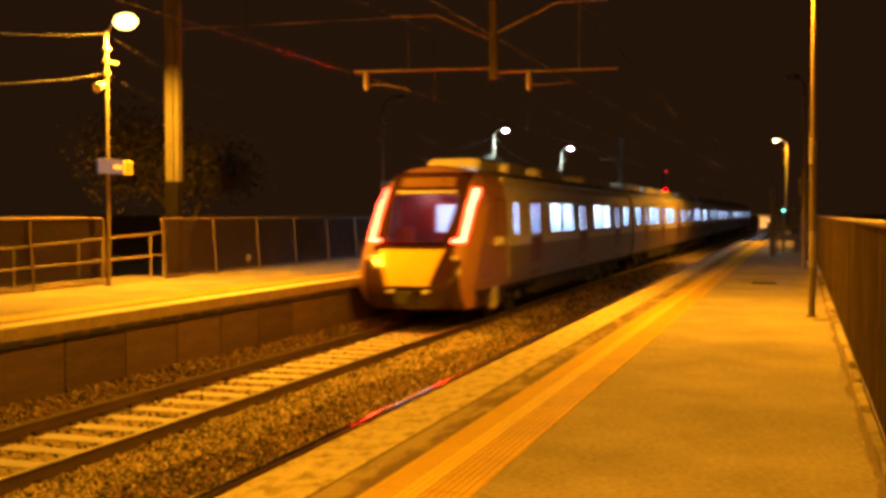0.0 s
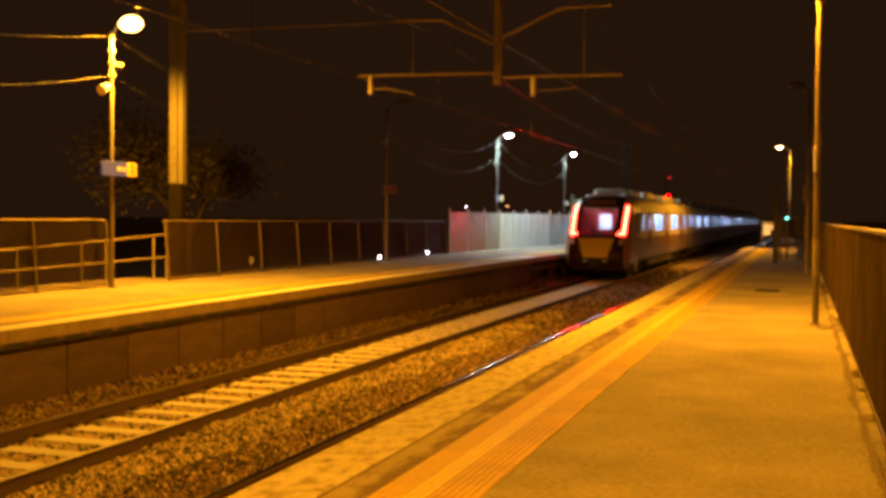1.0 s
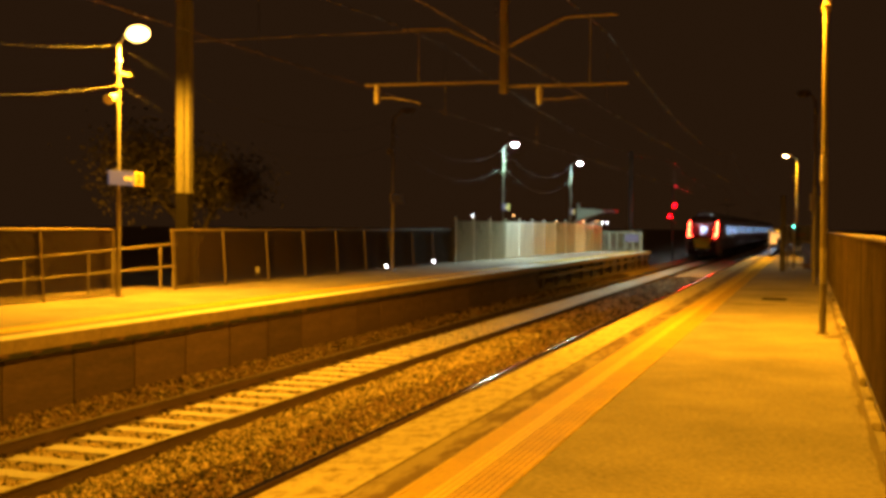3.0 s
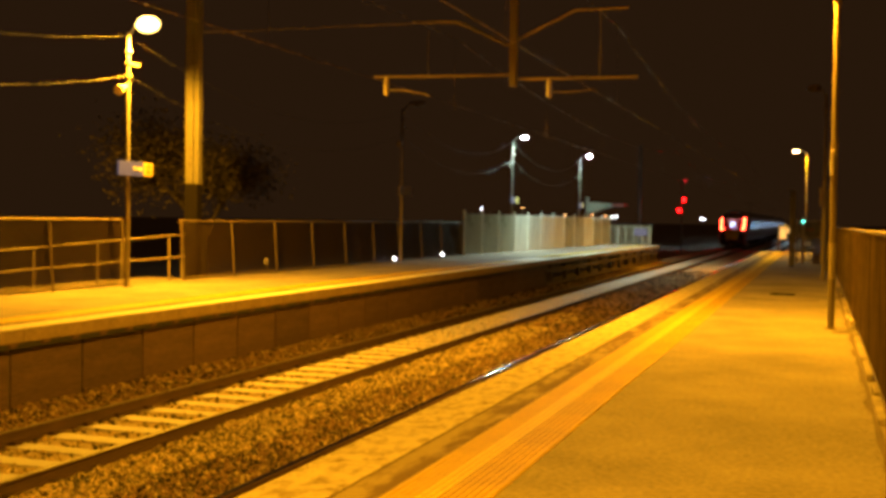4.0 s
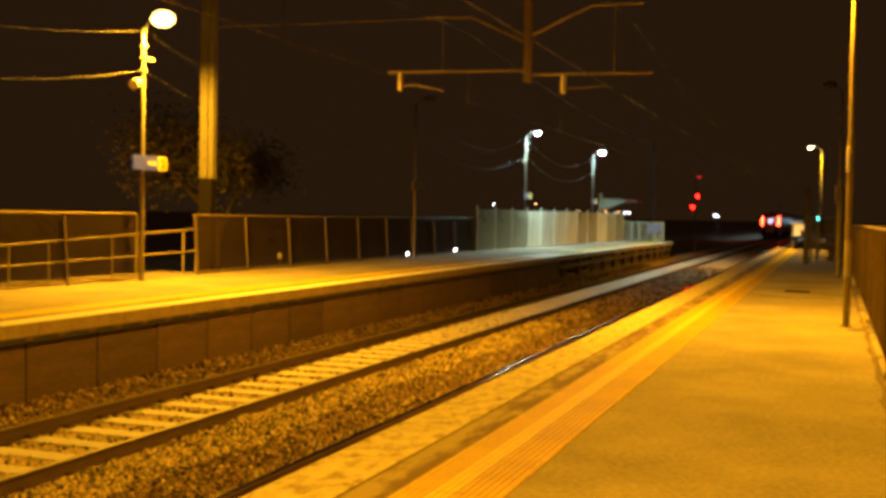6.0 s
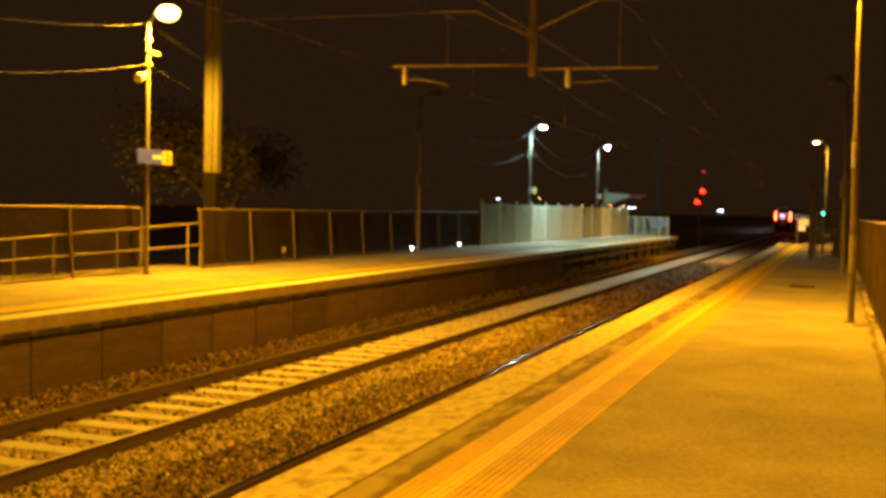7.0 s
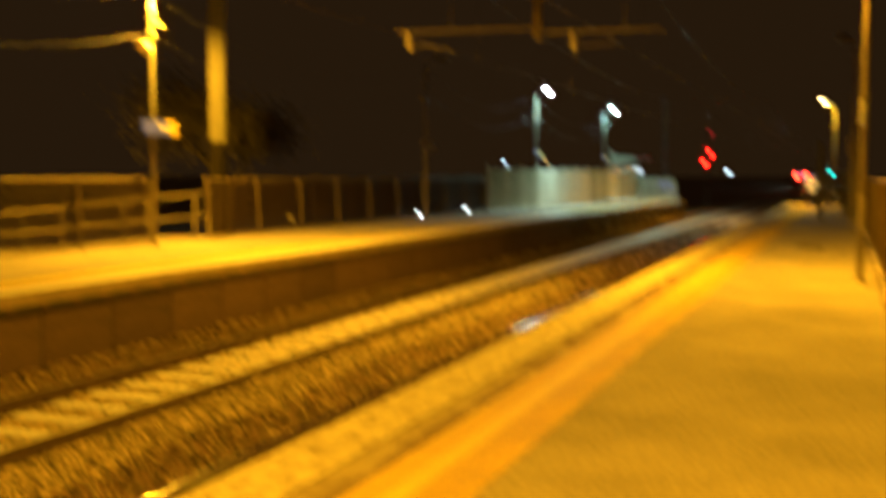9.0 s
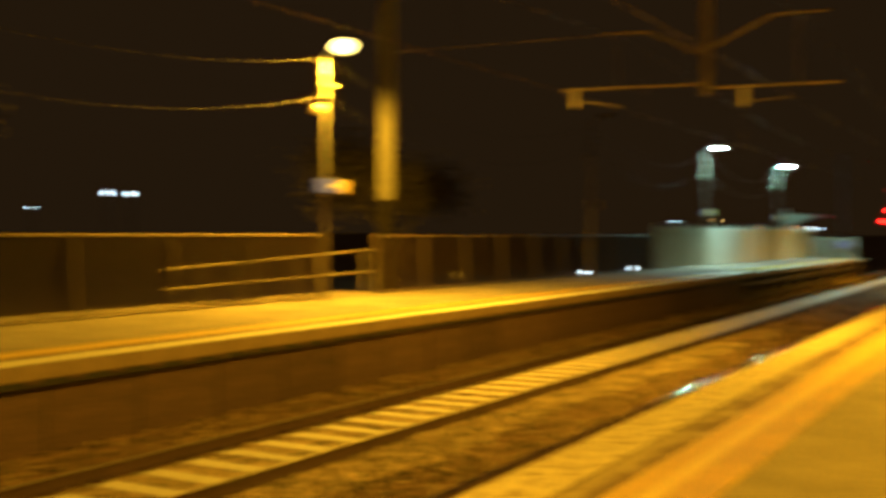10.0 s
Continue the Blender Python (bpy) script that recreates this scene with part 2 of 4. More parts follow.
# black with the red glow of the tail lights tinted into it
M_MASK = mat("red_glow_tinted_mask", (0.052, 0.020, 0.018), 0.2, vary=0.15, grain=8, patch=1)
M_ROOF = mat("grey_roof", (0.20, 0.19, 0.18), 0.7, vary=0.2, grain=10, patch=0.7)
M_POD = mat("pale_roof_unit", (0.55, 0.52, 0.45), 0.6, vary=0.15, grain=10, patch=1)
M_UNDER = mat("underframe_grime", (0.045, 0.038, 0.032), 0.85, vary=0.4, grain=12, patch=1.5)
M_WHEEL = mat("wheel_steel", (0.12, 0.10, 0.09), 0.5, metal=0.6, vary=0.3)
M_DOOR = mat("red_door_paint", (0.15, 0.03, 0.024), 0.4, vary=0.12, grain=8, patch=1)
M_INNER = mat("pale_interior_lining", (0.76, 0.82, 0.90), 0.6, vary=0.06, grain=5, patch=1)
M_SEAT = mat("seat_cloth", (0.30, 0.34, 0.46), 0.9, vary=0.2, grain=30, patch=3)
M_INLIGHT = mat("saloon_light_strip", (0.9, 0.9, 0.95), 0.4, vary=0, emit=(0.66, 0.82, 1.0), strength=24)
M_TAIL = mat("tail_light_strip", (0.6, 0.05, 0.02), 0.3, vary=0, emit=(1.0, 0.016, 0.006), strength=130)
M_MARKER = mat("marker_lens", (0.8, 0.8, 0.75), 0.15, vary=0.05)
M_DEST = mat("dim_destination_glass", (0.24, 0.12, 0.05), 0.3, vary=0.12, grain=8, patch=2)
M_GLASS = glass("window_glass", (0.84, 0.93, 1.0), film=0.27)
M_SCREEN = glass("tinted_windscreen", (0.42, 0.36, 0.36))

# ---------------------------------------------------------------- mesh helpers


class Geo:
    """Vertices, faces and a material slot per face, gathered for one mesh."""

    def __init__(self):
        self.v, self.f, self.s = [], [], []

    def quadify(self, verts, faces, slot=0):
        k = len(self.v)
        self.v += [tuple(p) for p in verts]
        self.f += [tuple(k + i for i in f) for f in faces]
        self.s += [slot] * len(faces)
        return self

    def box(self, x0, x1, y0, y1, z0, z1, slot=0, c=0.0):
        if c <= 0:
            p = [(x, y, z) for z in (z0, z1) for y in (y0, y1) for x in (x0, x1)]
            return self.quadify(p, [(0, 2, 3, 1), (4, 5, 7, 6), (0, 1, 5, 4), (2, 6, 7, 3), (0, 4, 6, 2), (1, 3, 7, 5)], slot)
        p, ring = [], ((x0 + c, y0), (x1 - c, y0), (x1, y0 + c), (x1, y1 - c), (x1 - c, y1), (x0 + c, y1), (x0, y1 - c), (x0, y0 + c))
        mx, my = (x0 + x1) / 2, (y0 + y1) / 2
        for z, q in ((z0, c), (z0 + c, 0), (z1 - c, 0), (z1, c)):
            for x, y in ring:
                p.append((x + (q if x < mx else -q), y + (q if y < my else -q), z))
        f = [tuple(range(7, -1, -1)), tuple(range(24, 32))]
        f += [(8 * k + i, 8 * k + (i + 1) % 8, 8 * k + 8 + (i + 1) % 8, 8 * k + 8 + i) for k in range(3) for i in range(8)]
        return self.quadify(p, f, slot)

    def tube(self, a, b, r, n=8, slot=0, r2=None):
        a, b = Vector(a), Vector(b)
        w = (b - a).normalized()
        u = w.orthogonal().normalized()
        s = w.cross(u)
        p = []
        for q, rr in ((a, r), (b, r if r2 is None else r2)):
            p += [q + (u * math.cos(2 * math.pi * i / n) + s * math.sin(2 * math.pi * i / n)) * rr for i in range(n)]
        f = [(i, (i + 1) % n, n + (i + 1) % n, n + i) for i in range(n)] + [tuple(range(n - 1, -1, -1)), tuple(range(n, 2 * n))]
        return self.quadify(p, f, slot)

    def path(self, pts, r, n=6, slot=0):
        """A tube swept along points in one piece."""
        pts = [Vector(q) for q in pts]
        ways = [(b - a).normalized() for a, b in zip(pts, pts[1:])]
        u = ways[0].orthogonal().normalized()
        p = []
        for k, q in enumerate(pts):
            w = (ways[max(0, k - 1)] + ways[min(k, len(ways) - 1)]).normalized()
            u = (u - w * u.dot(w)).normalized()
            v = w.cross(u)
            p += [q + (u * math.cos(2 * math.pi * i / n) + v * math.sin(2 * math.pi * i / n)) * r for i in range(n)]
        f = [(k * n + i, k * n + (i + 1) % n, (k + 1) * n + (i + 1) % n, (k + 1) * n + i) for k in range(len(pts) - 1) for i in range(n)]
        f += [tuple(range(n - 1, -1, -1)), tuple(range(len(p) - n, len(p)))]
        return self.quadify(p, f, slot)

    def ball(self, c, rx, ry, rz, slot=0, n=10, m=6):
        p = [(c[0], c[1], c[2] - rz)]
        for j in range(1, m):
            h = -math.pi / 2 + math.pi * j / m
            p += [(c[0] + rx * math.cos(h) * math.cos(2 * math.pi * i / n), c[1] + ry * math.cos(h) * math.sin(2 * math.pi * i / n), c[2] + rz * math.sin(h)) for i in range(n)]
        p.append((c[0], c[1], c[2] + rz))
        f = [(0, 1 + (i + 1) % n, 1 + i) for i in range(n)]
        for j in range(m - 2):
            f += [(1 + j * n + i, 1 + j * n + (i + 1) % n, 1 + (j + 1) * n + (i + 1) % n, 1 + (j + 1) * n + i) for i in range(n)]
        top = len(p) - 1
        f += [(top, top - n + i, top - n + (i + 1) % n) for i in range(n)]
        return self.quadify(p, f, slot)

    def mesh(self, name, mats, smooth=False):
        me = bpy.data.meshes.new(name)
        me.from_pydata(self.v, [], self.f)
        for m in mats if isinstance(mats, (list, tuple)) else [mats]:
            me.materials.append(m)
        me.polygons.foreach_set("material_index", self.s)
        if smooth:
            me.polygons.foreach_set("use_smooth", [True] * len(self.f))
        me.update()
        return me


def part(name, geo, mats, parent, label="", at=None, smooth=False):
    """One mesh object under a thing or a part."""
    ob = new(name, geo if isinstance(geo, bpy.types.Mesh) else geo.mesh(name, mats, smooth))
    ob.parent = parent
    if at:
        ob.location = at
    return tagged(ob, label)


def thing(name, geo, mats, label, category, group="", kind="", at=(0, 0, 0), smooth=False):
    ob = new(name, geo.mesh(name, mats, smooth) if geo else None)
    ob.location = at
    return tagged(ob, label, category, group, kind)


# ---------------------------------------------------------------- ground and track bed
g = Geo()
g.quadify([(-2500, -600, -1.46), (2500, -600, -1.46), (2500, 3500, -1.46), (-2500, 3500, -1.46)], [(0, 1, 2, 3)])
thing("ground", g, M_GROUND, "dark bare soil round the railway line at night", "ground", kind="structure")

# bed surface: heaped between and beside the tracks, level with the sleepers inside them


def bed_height(x, y):
    h = RAIL - 0.235
    d = min(abs(x - TRACK_A), abs(x - TRACK_B))
    if d < 0.75:
        return RAIL - 0.178 + 0.012 * noise.noise((x * 2.1, y * 2.1, 0)) + 0.01 * noise.noise((x * 7, y * 7, 3))
    elif d < 0.93:
        return RAIL - 0.185 + 0.012 * noise.noise((x * 7, y * 7, 3))
    mid = 1 - min(1, abs(x - (TRACK_A + TRACK_B) / 2) / 0.95)
    h += 0.06 * mid
    if d > 0.92:
        h += 0.13 * min(1, (d - 0.92) / 0.2)
    if x < TRACK_A - 1.0:
        h += 0.15 * min(1, (TRACK_A - 1.0 - x) / 0.6)
    return h + 0.035 * noise.noise((x * 2.1, y * 2.1, 0)) + 0.02 * noise.noise((x * 7, y * 7, 3))


g = Geo()
xs = [-10.1 + 0.1 * i for i in range(82)]
ys = [-12 + 0.2 * i for i in range(300)] + [48 + 4 * i for i in range(90)]
g.quadify([(x, y, bed_height(x, y)) for y in ys for x in xs],
          [(j * len(xs) + i, j * len(xs) + i + 1, (j + 1) * len(xs) + i + 1, (j + 1) * len(xs) + i) for j in range(len(ys) - 1) for i in range(len(xs) - 1)])
thing("ballast_bed", g, M_BED, "crushed grey-brown stone ballast bed under the tracks", "ballast", kind="structure", smooth=True)


def stones(name, count, x0, x1, y0, y1, size, seed, keep, m=None, label="loose angular ballast stones heaped between the rails"):
    rng = random.Random(seed)
    t = (1 + 5 ** 0.5) / 2
    ico = np.array([(-1, t, 0), (1, t, 0), (-1, -t, 0), (1, -t, 0), (0, -1, t), (0, 1, t), (0, -1, -t), (0, 1, -t), (t, 0, -1), (t, 0, 1), (-t, 0, -1), (-t, 0, 1)]) / 1.9
    fc = [(0, 11, 5), (0, 5, 1), (0, 1, 7), (0, 7, 10), (0, 10, 11), (1, 5, 9), (5, 11, 4), (11, 10, 2), (10, 7, 6), (7, 1, 8),
          (3, 9, 4), (3, 4, 2), (3, 2, 6), (3, 6, 8), (3, 8, 9), (4, 9, 5), (2, 4, 11), (6, 2, 10), (8, 6, 7), (9, 8, 1)]
    g = Geo()
    n = 0
    while n < count:
        x, y = rng.uniform(x0, x1), y0 + (y1 - y0) * rng.random() ** 1.35
        if not keep(x, y, rng):
            continue
        s = size * rng.uniform(0.6, 1.35)
        rot = np.array(Euler((rng.uniform(0, 6), rng.uniform(0, 6), rng.uniform(0, 6))).to_matrix())
        jit = np.array([[rng.uniform(0.7, 1.25)] for _ in range(12)])
        v = (ico * jit * (s, s * rng.uniform(0.6, 1), s * rng.uniform(0.5, 0.9))) @ rot.T + (x, y, bed_height(x, y) + s * 0.35)
        g.quadify(v.tolist(), fc)
        n += 1
    return thing(name, g, m or M_STONE, label, "ballast stones", kind="stuff")


def off_track(x, y, rng):
    for c in (TRACK_A, TRACK_B):
        d = abs(x - c)
        if abs(d - HALF_GAUGE) < 0.09:
            return False
        if d < 1.2:
            ph = (y - 0.35) / 0.67
            if d < 0.74 and abs(ph - round(ph)) < 0.2:
                return False
            if rng.random() < (0.8 if d < 0.74 else 0.2):
                return False
    return True


def stained_or_shaded(x, y):
    # brake dust and rust along the rail, platform shade coloured in by the wall
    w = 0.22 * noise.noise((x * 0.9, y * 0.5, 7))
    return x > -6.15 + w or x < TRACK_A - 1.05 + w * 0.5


def pale_part(x, y, rng):
    return off_track(x, y, rng) and (not stained_or_shaded(x, y) or rng.random() < 0.22)


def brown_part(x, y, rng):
    return off_track(x, y, rng) and (stained_or_shaded(x, y) or abs(x - TRACK_A) > 0.9 and rng.random() < 0.12)


stones("ballast_stones", 30000, -9.95, -5.0, 3.5, 30.0, 0.025, 4, pale_part)
stones("ballast_stones", 26000, -9.95, -5.0, 3.5, 30.0, 0.025, 6, brown_part, M_STONE_BROWN, "rust-brown ballast stones by the rail, platform shade coloured in by the wall")
# farther stones take the brown so that the bed reads less lit
stones("ballast_stones", 6000, -9.95, -3.1, 26.0, 60.0, 0.045, 5, lambda x, y, rng: abs(x - TRACK_A) > 0.95 and off_track(x, y, rng), M_STONE_BROWN, "brown ballast stones farther along the line, dimmer light coloured in")

# ---------------------------------------------------------------- tracks


def rail_geo(x, y0, y1, cant):
    prof = [(-0.07, -0.16), (0.07, -0.16), (0.07, -0.145), (0.012, -0.125), (0.010, -0.045), (0.036, -0.034), *[(0.036 - 0.009 * k, -1.7 * (0.036 - 0.009 * k) ** 2) for k in range(9)], (-0.036, -0.034), (-0.010, -0.045), (-0.012, -0.125), (-0.07, -0.145)]
    n = len(prof)
    g = Geo()
    p = [(x + a, y, RAIL + b + cant * a) for y in (y0, y1) for a, b in prof]
    for i in range(n):
        if not 6 <= i <= 13:
            g.quadify([p[i], p[(i + 1) % n], p[n + (i + 1) % n], p[n + i]], [(0, 1, 2, 3)], 0)
    # the crowned running surface, in one piece
    g.quadify(p[6:15] + p[n + 6:n + 15], [(k, k + 1, k + 10, k + 9) for k in range(8)], 1)
    g.quadify(p[:n], [tuple(range(n - 1, -1, -1))], 0)
    return g.quadify(p[n:], [tuple(range(n))], 0)


def sleeper_geo(g, y, x):
    z = RAIL - 0.16
    p = []
    for zz, w in ((z - 0.12, 0.16), (z, 0.14)):
        p += [(x - 1.28, y - w, zz), (x + 1.28, y - w, zz), (x + 1.28, y + w, zz), (x - 1.28, y + w, zz)]
    g.quadify(p, [(3, 2, 1, 0), (4, 5, 6, 7), (0, 1, 5, 4), (1, 2, 6, 5), (2, 3, 7, 6), (3, 0, 4, 7)])
    for s in (-1, 1):
        for o in (-0.105, 0.105):
            g.box(x + s * HALF_GAUGE + o - 0.04, x + s * HALF_GAUGE + o + 0.04, y - 0.06, y + 0.06, z - 0.01, z + 0.045, 1)
    return g


sleeper_mesh = sleeper_geo(Geo(), 0, 0).mesh("sleeper", [M_SLEEPER, M_RUST])
for name, cx, top, words in (("track_far", TRACK_A, M_RAILTOP_DULL, "railway track on pale concrete sleepers carrying the train"), ("track_near", TRACK_B, M_RAILTOP, "railway track with polished rail beside the platform")):
    track = thing(name, None, None, words, "railway track", kind="structure")
    for s in (-1, 1):
        ob = part("rail", rail_geo(cx + s * HALF_GAUGE, -25, 420, 0.05 * s), [M_RUST, top], track, "rusty steel rail with a polished top")
        ob.data.polygons.foreach_set("use_smooth", [f.material_index == 1 for f in ob.data.polygons])
    for i in range(-18, 104):
        part("sleeper", sleeper_mesh, None, track, at=(cx, 0.35 + 0.67 * i, 0))
    g = Geo()
    for i in range(104, 520):
        sleeper_geo(g, 0.35 + 0.67 * i, cx)
    tagged(part("sleeper_rest", g, [M_SLEEPER, M_RUST], track), kind="stuff")

# ---------------------------------------------------------------- platforms


def deck(name, x0, x1, y0, y1, label, m=None):
    g = Geo().box(x0, x1, y0, y1, -0.22, 0.0)
    return thing(name, g, m or M_ASPHALT, label, "platform", kind="structure")


def edge_strip(parent, x_edge, side, y0, y1, white):
    """Coping slabs, a worn strip, and ribbed tactile paving with a yellow line; side is +1 if the platform lies to the right of the edge."""
    def span(a, b):
        return sorted((x_edge + side * a, x_edge + side * b))
    slab = {}
    y = y0
    while y < y1 - 0.1:
        L = min(1.8, y1 - y)
        key = round(L, 2)
        if key not in slab:
            a, b = span(0, 0.445)
            g = Geo().box(a, b, 0.0015, L - 0.0015, -0.17, 0.012, 0, 0.012 if white else 0.004)
            if white:
                c, d = span(0.012, 0.43)
                g.box(c, d, 0.0015, L - 0.0015, 0.013, 0.016, 1)
            slab[key] = g.mesh("coping_slab", [M_COPING_FACE if white else M_COPING, M_EDGE_CREAM])
        part("coping_slab", slab[key], None, parent, at=(0, y, 0))
        y += 1.8
    for p, q in ((0.447, 0.462), (0.69, 0.70)):
        a, b = span(p, q)
        part("joint_filler", Geo().box(a, b, y0, y1, -0.02, 0.009), M_DIRT, parent, "dark weathered joint along the edge")
    a, b = span(0.46, 0.695)
    part("worn_strip", Geo().box(a, b, y0, y1, -0.02, 0.005), M_STRIP, parent, "dark patched strip behind the coping")
    tile = {}
    y = y0
    while y < y1 - 0.1:
        L = min(1.2, y1 - y)
        key = round(L, 2)
        if key not in tile:
            a, b = span(0.70, 1.265)
            g = Geo().box(a, b, 0.003, L - 0.003, -0.01, 0.008)
            for i in range(13):
                a, b = span(0.715 + 0.0425 * i, 0.715 + 0.0425 * i + 0.027)
                g.box(a, b, 0.003, L - 0.003, 0.008, 0.0125, 1 if 4 <= i <= 6 else 0)
                a, b = span(0.715 + 0.0425 * i - 0.0135, 0.715 + 0.0425 * i - 0.002)
                g.box(a, b, 0.003, L - 0.003, 0.0075, 0.0086, 2 if i > 6 else 0)
            tile[key] = g.mesh("tactile_tile", [M_TACTILE, M_YELLOW, M_GROOVE])
        part("tactile_tile", tile[key], None, parent, at=(0, y, 0))
        y += 1.2


near = deck("platform_near", -2.43, 0.95, -14, 43, "worn asphalt platform deck lit amber by sodium lamps")
edge_strip(near, -2.88, 1, -13.8, 60.8, False)
part("deck_end", Geo().box(-2.43, -0.2, 43.004, 61, -0.22, 0.0), M_ASPHALT, near, "narrow platform end")
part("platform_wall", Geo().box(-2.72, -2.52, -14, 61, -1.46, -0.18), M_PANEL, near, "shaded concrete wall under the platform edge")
rng = random.Random(41)
y = -6.0
while y < 42.5:
    L, h, dx = rng.uniform(0.55, 1.5), rng.uniform(0.035, 0.085), rng.uniform(-0.015, 0.02)
    if rng.random() < 0.86:
        part("kerb_stone", Geo().box(0.475 + dx, 0.545, y + 0.02, min(42.9, y + L), -0.01, h, 0, 0.012), M_KERB, near)
    y += L
dirt = Geo()
for _ in range(5000):
    y = -4 + 44 * rng.random() ** 1.4
    if math.sin(y * 1.9) + math.sin(y * 0.77 + 1) < rng.uniform(-1.2, 0.8):
        continue
    x, r = 0.475 - abs(rng.gauss(0, 0.05)), rng.uniform(0.0015, 0.005)
    dirt.ball((x, y, r * 0.2), r, r * 1.6, r * 0.6, n=5, m=3)
tagged(part("dirt", dirt, M_DIRT, near, "dark soil and leaves gathered along the kerb"), kind="stuff")

band = Geo()
edge = [(y, 0.445 - 0.06 * max(0.0, noise.noise((y * 1.3, 2, 0)) + 0.2) - 0.02 * noise.noise((y * 6, 5, 0))) for y in [-4 + 0.06 * k for k in range(760)]]
band.quadify([q for y, x in edge for q in ((x, y, 0.0005), (x + 0.03, y, 0.005), (0.48, y, 0.009))],
             [f for k in range(759) for f in ((3 * k, 3 * k + 1, 3 * k + 4, 3 * k + 3), (3 * k + 1, 3 * k + 2, 3 * k + 5, 3 * k + 4))])
part("dirt_band", band, M_DIRT, near, "soil washed against the kerb")

far = deck("platform_far", -14.35, -10.2, -14, 71, "opposite platform deck of asphalt under the lamps")
edge_strip(far, -9.75, -1, -13.8, 71.0, True)
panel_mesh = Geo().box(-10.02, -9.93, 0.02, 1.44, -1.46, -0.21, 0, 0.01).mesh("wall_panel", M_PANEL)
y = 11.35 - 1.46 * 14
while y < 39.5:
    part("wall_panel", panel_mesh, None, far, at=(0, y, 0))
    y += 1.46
g = Geo()
y = 11.35 - 1.46 * 14
while y < 41:
    g.box(-10.04, -9.955, y - 0.016, y + 0.016, -1.46, -0.21)
    y += 1.46
part("joint_posts", g, M_STEEL_DARK, far, "dark recessed posts between the wall panels")
# black strip painted where the coping casts its shadow line
part("coping_shadow_strip", Geo().box(-9.98, -9.775, -14, 40.2, -0.25, -0.171), M_BLACK, far, "black strip drawn as the shadow line under the coping")
# white pad painted in place of a wedge of lamplight on the deck
part("light_patch", Geo().box(-10.95, -9.766, 38.6, 42.4, -0.01, 0.022, 0, 0.004), M_LIGHT_PATCH, far, "white pad drawn as a patch of lamplight at the platform edge")
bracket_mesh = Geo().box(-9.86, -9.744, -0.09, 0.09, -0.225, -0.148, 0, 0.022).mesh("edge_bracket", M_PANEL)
for k in range(78):
    part("edge_bracket", bracket_mesh, None, far, at=(0, -8 + 0.62 * k, 0))
for k in range(12):
    y = 41.5 + 2.6 * k
    part("trestle_post", Geo().box(-10.08, -9.90, y, y + 0.18, -1.46, -0.22, 0, 0.01), M_TIMBER, far)
for z in (-0.50, -1.02):
    part("trestle_beam", Geo().box(-9.92, -9.86, 40.4, 71, z, z + 0.14, 0, 0.01), M_TIMBER, far, "long timber rail under the platform end")
# added surface to lighten the gaps between the trestle posts
part("gap_backing", Geo().box(-10.5, -10.35, 40.2, 71, -1.46, -0.23), M_TIMBER, far, "added backing that fills the black gaps behind the trestle posts")

g = Geo().box(-0.92, -0.42, 23.75, 24.2, 0.002, 0.012, 0, 0.003)
for k in range(7):
    g.box(-0.88 + 0.065 * k, -0.85 + 0.065 * k, 23.8, 24.15, 0.011, 0.02)
thing("drain_cover", g, M_TAR, "dark slotted drain cover set in the platform asphalt", "drain cover")

thing("trench_patch", Geo().box(-1.35, 0.05, 22.25, 22.37, -0.01, 0.004), M_PATCH, "dark filled trench across the platform asphalt", "asphalt patch", kind="structure")
b = thing("white_marker", None, None, "small white marker post behind the fence", "marker post", at=(-15.6, 28.65, 0))
part("stake", Geo().box(-0.03, 0.03, -0.03, 0.03, -1.46, 0.15, 0, 0.005), M_TIMBER, b)
part("plate", Geo().box(-0.07, 0.06, -0.035, 0.035, 0.10, 0.30, 0, 0.01), M_SIGN_W, b)

# ---------------------------------------------------------------- fences


def wire_mesh(x, y0, y1, z0, z1, pitch, r, lean=0.0):
    """Diagonal wires both ways between two heights, each a three-sided prism, along y."""
    g = Geo()
    h = z1 - z0
    n = int((y1 - y0 + h) / pitch)
    for d in (1, -1):
        for i in range(n):
            s = y0 - (h if d > 0 else 0) + i * pitch
            a, b = (s, z0), (s + d * h, z1)
            if d < 0:
                a, b = (s, z0), (s - h, z1)
            # clip to the panel
            (ya, za), (yb, zb) = a, b
            if ya == yb:
                continue
            lo, hi = 0.0, 1.0
            for lim, sgn in ((y0, 1), (y1, -1)):
                fa, fb = sgn * (ya - lim), sgn * (yb - lim)
                if fa < 0 and fb < 0:
                    hi = -1
                elif fa < 0:
                    lo = max(lo, fa / (fa - fb))
                elif fb < 0:
                    hi = min(hi, fa / (fa - fb))
            if hi - lo < 0.01:
                continue
            p = Vector((x + d * r * 0.6, ya + (yb - ya) * lo, za + (zb - za) * lo))
            q = Vector((x + d * r * 0.6, ya + (yb - ya) * hi, za + (zb - za) * hi))
            p.x, q.x = p.x - lean * p.z, q.x - lean * q.z
            g.tube(p, q, r, 3)
    return g


